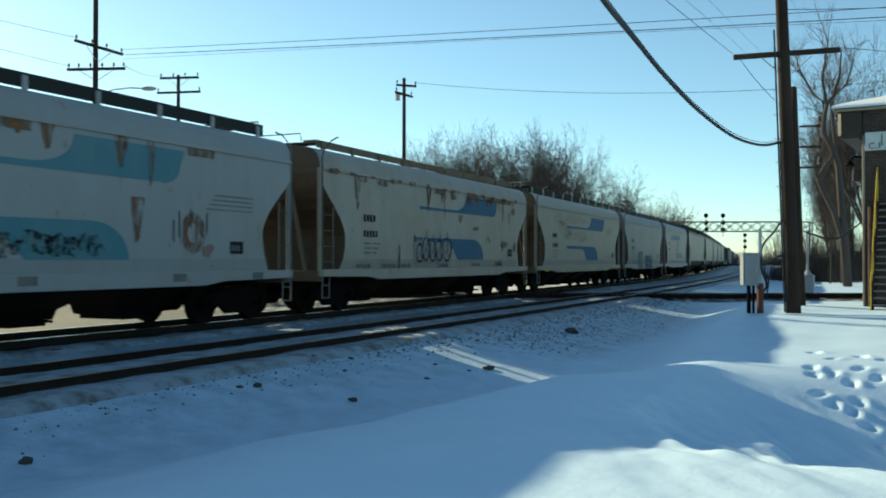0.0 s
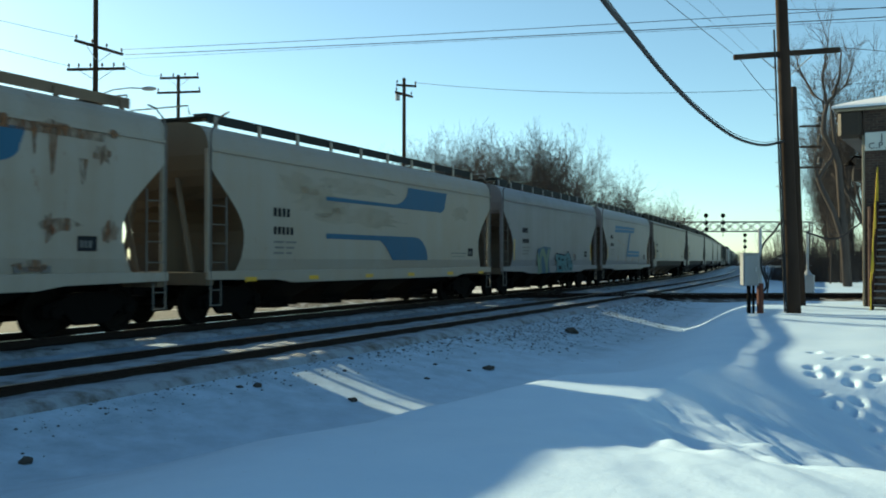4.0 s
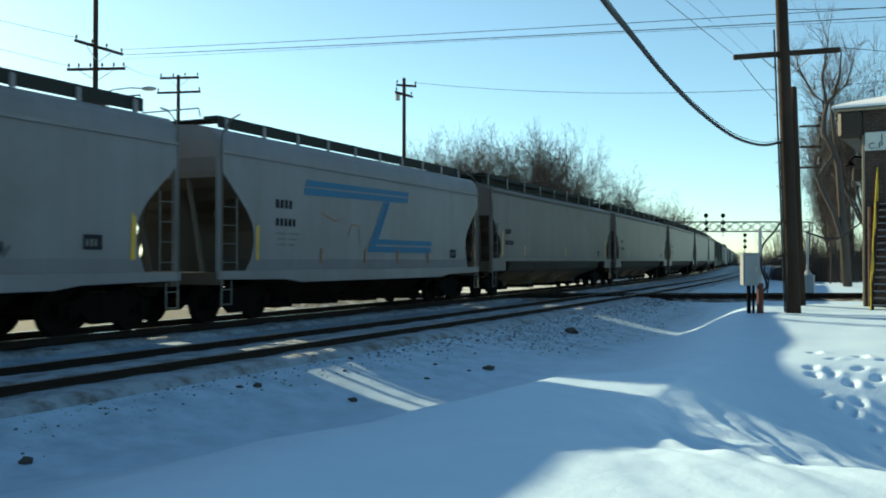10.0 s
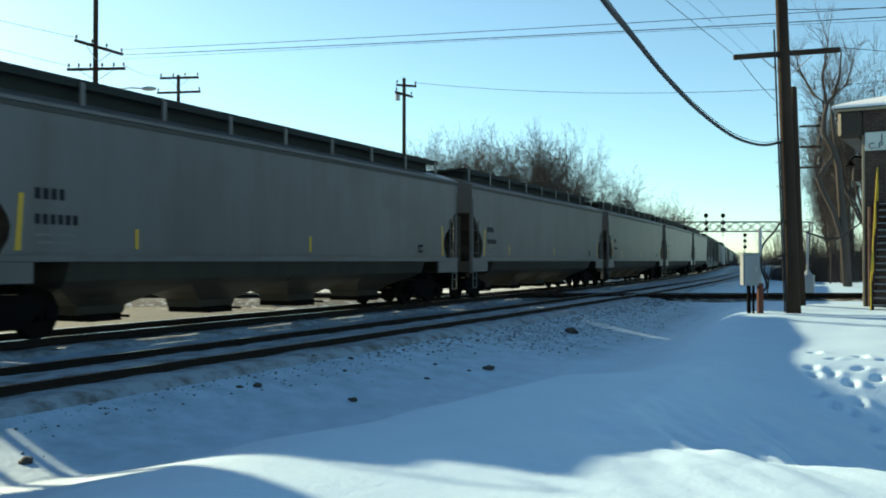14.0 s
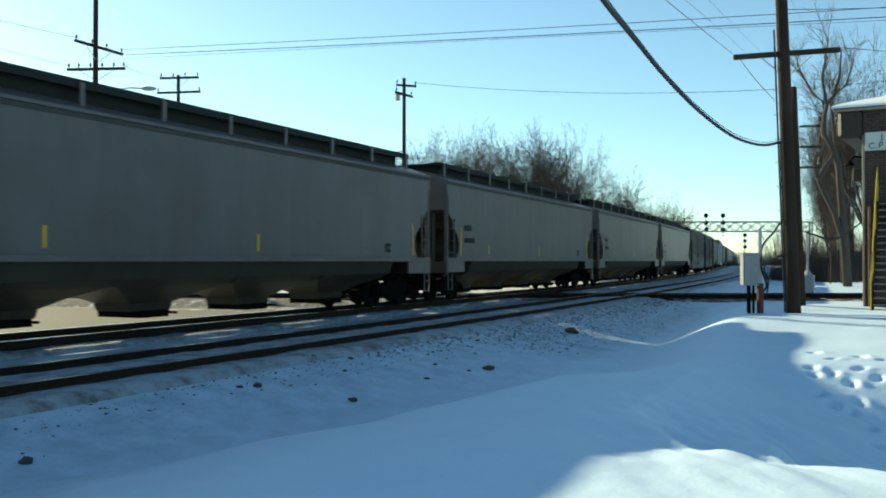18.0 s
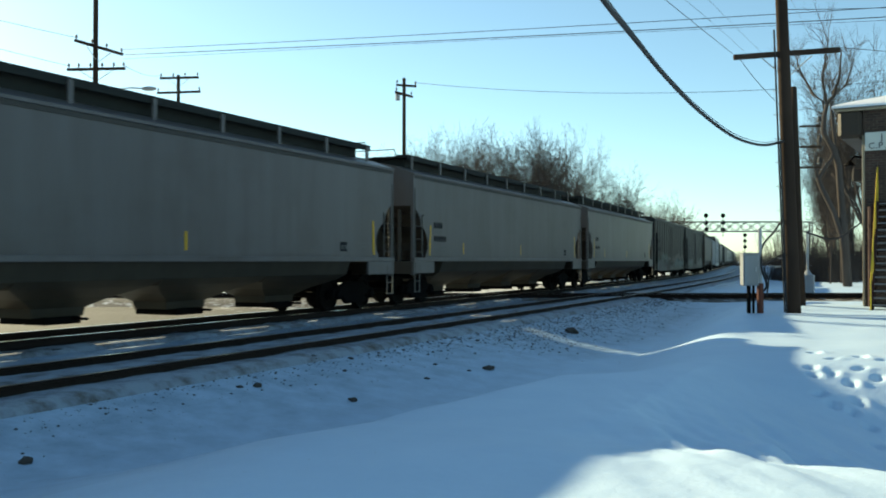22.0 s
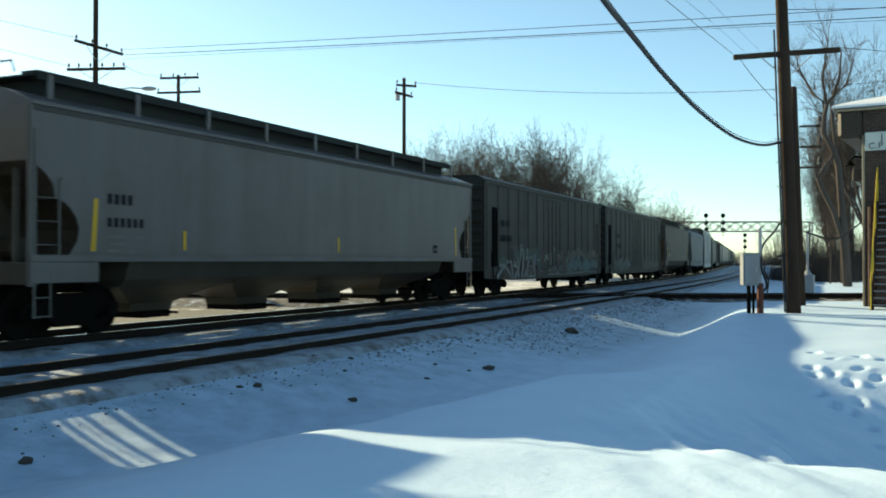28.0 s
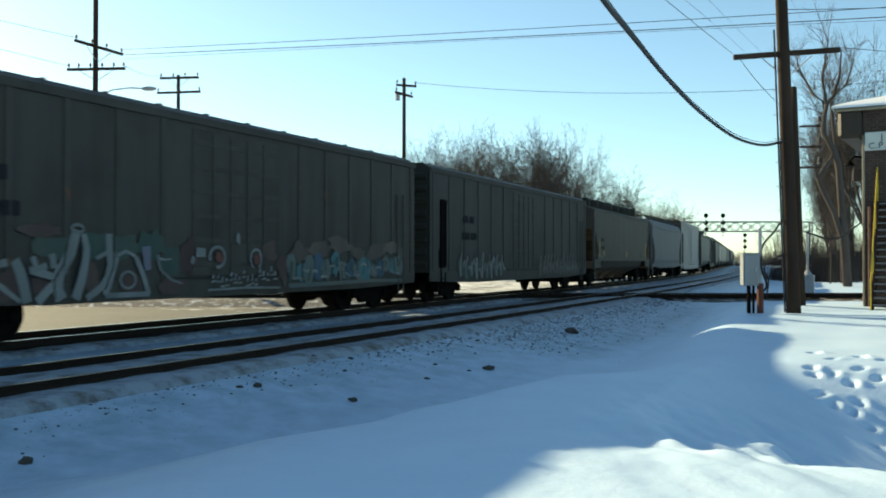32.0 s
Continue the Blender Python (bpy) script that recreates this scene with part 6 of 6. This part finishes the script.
letters += stroke([(-2.85, 0.74), (-3.0, 1.1), (-3.2, 1.45)], 0.12) + stroke([(-3.68, 1.48), (-3.45, 1.56), (-3.2, 1.46)], 0.07) + loop(-3.4, 1.02, 0.2, 0.16, 0.05)
letters += stroke([(-2.59, 1.5), (-2.57, 1.32), (-2.5, 1.18), (-2.2, 1.0), (-1.89, 0.92)], 0.09, 0.5) + stroke([(-2.55, 1.42), (-2.4, 1.4), (-2.2, 1.42)], 0.06, 0.4)
letters += stroke([(-5.6, 1.45), (-5.5, 1.25), (-5.3, 1.3)], 0.12) + stroke([(-5.2, 1.5), (-5.15, 1.25)], 0.14) + stroke([(-4.95, 1.3), (-4.9, 1.15)], 0.1)
decal("graffiti", letters, WHITE_SPRAY, b0, BX + 0.009, "grey-white graffiti letters")
decal("graffiti", stroke([(-2.93, 1.66), (-2.9, 1.4), (-2.87, 1.2)], 0.24, 0.7), LILAC, b0, BX + 0.0095, "lilac graffiti stroke")
edge = stroke([(-5.85, 1.42), (-5.68, 1.2), (-5.58, 0.7)], 0.035) + stroke([(-5.66, 1.14), (-5.2, 1.02)], 0.03) + stroke([(-4.85, 1.7), (-4.95, 1.3), (-5.15, 1.05), (-5.12, 0.72)], 0.03)
edge += stroke([(-4.56, 1.8), (-4.58, 1.4), (-4.75, 0.9)], 0.04) + stroke([(-3.78, 1.85), (-3.76, 1.3), (-3.98, 0.85)], 0.03) + stroke([(-6.75, 1.08), (-7.2, 0.82), (-7.45, 0.72)], 0.03)
decal("graffiti", edge, STENCIL, b0, BX + 0.0105, "black graffiti outlines")
mid = [[(-1.5, 1.46), (-1.18, 1.46), (-1.2, 1.64), (-1.48, 1.66)]] + loop(-0.8, 1.46, 0.26, 0.22, 0.07, -100, 300) + loop(0.57, 1.42, 0.2, 0.22, 0.06, -60, 300) + [blot_of(-0.08, 1.86, 0.07, 0.14, 5, 9), blot_of(-1.6, 1.4, 0.09, 0.1, 6, 9)]
g = random.Random(9)
for k in range(16):
    y, z = -0.95 + 0.15 * k, g.uniform(0.9, 1.12)
    mid += stroke([(y, z), (y + g.uniform(0.0, 0.08), z + g.uniform(0.06, 0.16))], g.uniform(0.04, 0.09))
    mid += stroke([(y - 0.05, z - 0.08), (y + 0.1, z - g.uniform(0.04, 0.1))], 0.04)
mid += stroke([(-1.1, 0.76), (0.2, 0.78), (1.5, 0.75)], 0.05)
decal("graffiti", mid, WHITE_SPRAY, b0, BX + 0.031, "small grey-white graffiti scrawl")
decal("graffiti_fill", [blot_of(-0.75, 1.45, 0.16, 0.15, 7), blot_of(0.6, 1.42, 0.13, 0.16, 8)], RED_SPRAY, b0, BX + 0.032, "dull red graffiti spots")
g = random.Random(12)
for k in range(15):
    y = 2.05 + 0.4 * k
    decal("graffiti_fill", [blot_of(y, g.uniform(1.08, 1.32), g.uniform(0.24, 0.38), g.uniform(0.26, 0.42), 130 + k, 9, 0.84)], (CYAN_DULL, CYAN, CYAN_DULL, BLUE_SPRAY)[k % 4], b0, BX + 0.002 + 0.0003 * k, "faded cyan graffiti letter")
strokes = []
for k in range(22):
    y, z = 1.95 + 0.27 * k, g.uniform(0.86, 1.25)
    strokes += stroke([(y, z), (y + g.uniform(-0.08, 0.16), z + g.uniform(0.2, 0.5))], g.uniform(0.04, 0.13), g.uniform(0.5, 1.3))
decal("graffiti", strokes, TEAL, b0, BX + 0.008, "dark teal graffiti strokes")
strokes = []
for k in range(14):
    y, z = 2.1 + 0.41 * k, g.uniform(0.9, 1.4)
    strokes += stroke([(y, z), (y + g.uniform(0.1, 0.25), z + g.uniform(-0.1, 0.25)), (y + g.uniform(0.2, 0.4), z)], g.uniform(0.03, 0.07))
decal("graffiti", strokes, WHITE_SPRAY, b0, BX + 0.0085, "grey-white graffiti edges")
for k in range(6):
    decal("graffiti_fill", [blot_of(2.4 + 0.95 * k, 1.58 + 0.1 * (k % 3), g.uniform(0.4, 0.8), g.uniform(0.15, 0.3), 40 + k, 15)], RED_DULL, b0, BX + 0.0006 + 0.0002 * k, "dull red graffiti haze")
decal("graffiti_fill", stroke([(1.9, 0.78), (4.0, 0.8), (6.0, 0.83), (7.9, 0.8)], 0.11, 0.8), CYAN_DULL, b0, BX + 0.007, "grey-cyan graffiti baseline")
decal("graffiti_fill", [blot_of(7.75, 1.6, 0.25, 0.2, 91), blot_of(1.75, 0.95, 0.12, 0.2, 92)], RED_DULL, b0, BX + 0.0025, "dull red graffiti cap")
g = random.Random(15)
for mat, edge, y0, count, label in ((WHITE_SPRAY, STENCIL, -7.0, 9, "grey-white graffiti letters"), (CYAN_DULL, TEAL, 1.9, 12, "dull teal graffiti letters")):
    for k in range(count):
        decal("graffiti_fill", [blot_of(y0 + 0.5 * k, g.uniform(1.0, 1.2), 0.36, 0.36, 160 + k, 9)], TEAL if mat == WHITE_SPRAY else MAROON, b1, BX + 0.0003 * k, "dark graffiti shade")
    letters, lines = [], []
    for k in range(count):
        y, z = y0 + 0.5 * k, g.uniform(0.72, 0.85)
        letters += stroke([(y, z), (y + g.uniform(-0.1, 0.1), z + 0.4), (y + g.uniform(0, 0.3), z + g.uniform(0.6, 0.95))], g.uniform(0.1, 0.2), g.uniform(0.5, 1.2))
        letters += stroke([(y + 0.1, z + g.uniform(0.2, 0.5)), (y + 0.3, z + g.uniform(0.1, 0.6)), (y + 0.45, z + g.uniform(0, 0.3))], g.uniform(0.06, 0.13))
        lines += stroke([(y + 0.1, z), (y + g.uniform(0.1, 0.3), z + g.uniform(0.4, 0.9))], 0.035)
    decal("graffiti", letters, mat, b1, BX + 0.005, label)
    decal("graffiti", lines, edge, b1, BX + 0.007, "dark graffiti outlines")

# ---- stones in the snow ----
STONE = weathered("grey_stone", (0.075, 0.065, 0.055), (0.03, 0.026, 0.022), streak=0.5, rough=0.9)
rng = random.Random(77)


def rock_mesh(seed, r):
    g = random.Random(seed)
    bm = bmesh.new()
    bmesh.ops.create_icosphere(bm, subdivisions=2, radius=r)
    for v in bm.verts:
        v.co *= 1 + 0.55 * noise.noise(v.co * (2.2 / r) * 0.5 + Vector((seed, 0, 0)))
        v.co.z *= 0.6
    return mesh_of(bm, "rock")


ROCKS = [rock_mesh(k, 1.0) for k in range(4)]
for me in ROCKS:
    me.materials.append(STONE)
for x, y, r in ((-6.43, 10.94, 0.06), (-8.15, 12.6, 0.09), (-6.97, 22.82, 0.17), (-6.22, 15.33, 0.09), (-6.88, 5.96, 0.06), (-7.58, 10.35, 0.06), (-7.66, 10.07, 0.035), (-7.9, 13.38, 0.04),
                (-6.97, 14.69, 0.03), (-6.4, 14.85, 0.03), (-6.51, 13.41, 0.04), (-7.48, 12.48, 0.035)):
    ob = tagged(new("rock", ROCKS[rng.randrange(4)]), "small dark stone lying in the snow", "rock", "stones on the embankment")
    ob.matrix_basis = pose(x, y, ground_z(x, y) + r * 0.25, 0, 0, rng.uniform(0, 360)) @ Matrix.Diagonal((r * 1.3, r, r, 1))


def gravel():
    verts, faces = [], []
    for _ in range(4600):
        y = 5 + 38 * rng.random() ** 0.9
        q = 5.7 + abs(rng.gauss(0, 0.55))
        if y > 18:
            q += abs(rng.gauss(0, 0.9))
        x = q + TRAIN_X + bend_x(y)
        r = rng.choice((0.006, 0.008, 0.01, 0.012, 0.016, 0.024)) * (1 if y < 14 else 1.35)
        c = Vector((x, y, ground_z(x, y) + r * 0.1))
        b = len(verts)
        a0 = rng.uniform(0, 6)
        for k in range(4):
            verts.append(c + Vector((math.cos(a0 + k * 1.57) * r * rng.uniform(0.7, 1.3), math.sin(a0 + k * 1.57) * r * rng.uniform(0.7, 1.3), 0)))
        verts.append(c + Vector((rng.uniform(-0.4, 0.4) * r, rng.uniform(-0.4, 0.4) * r, r * 0.6)))
        verts.append(c - Vector((0, 0, r)))
        for k in range(4):
            faces.append((b + k, b + (k + 1) % 4, b + 4))
            faces.append((b + (k + 1) % 4, b + k, b + 5))
    me = bpy.data.meshes.new("gravel")
    me.from_pydata(verts, [], faces)
    me.materials.append(STONE)
    tagged(new("gravel", me), "scattered dark ballast stones on the snowy slope", "gravel", kind="stuff")


gravel()


# ---- what moves: the train rolls along its track, towards the camera's end ----


def car_pose(middle, length, t):
    s = middle - travelled(t)
    ax, ay, _ = track(s - length * 0.37, TRAIN_X)
    bx, by, _ = track(s + length * 0.37, TRAIN_X)
    return pose((ax + bx) / 2, (ay + by) / 2, 0, 0, 0, math.degrees(math.atan2(-(bx - ax), by - ay)))


def motions():
    for car, middle, length in CARS:
        walk(car, [(t, car_pose(middle, length, t)) for t in range(0, 33)])
    turns = [(k / 10, math.degrees(travelled(k / 10) / WHEEL_R)) for k in range(0, 321)]
    for w in WHEELSETS[:80]:
        y = w.location.y
        walk(w, [(t, pose(0, y, WHEEL_R, a, 0, 0)) for t, a in turns])


motions()
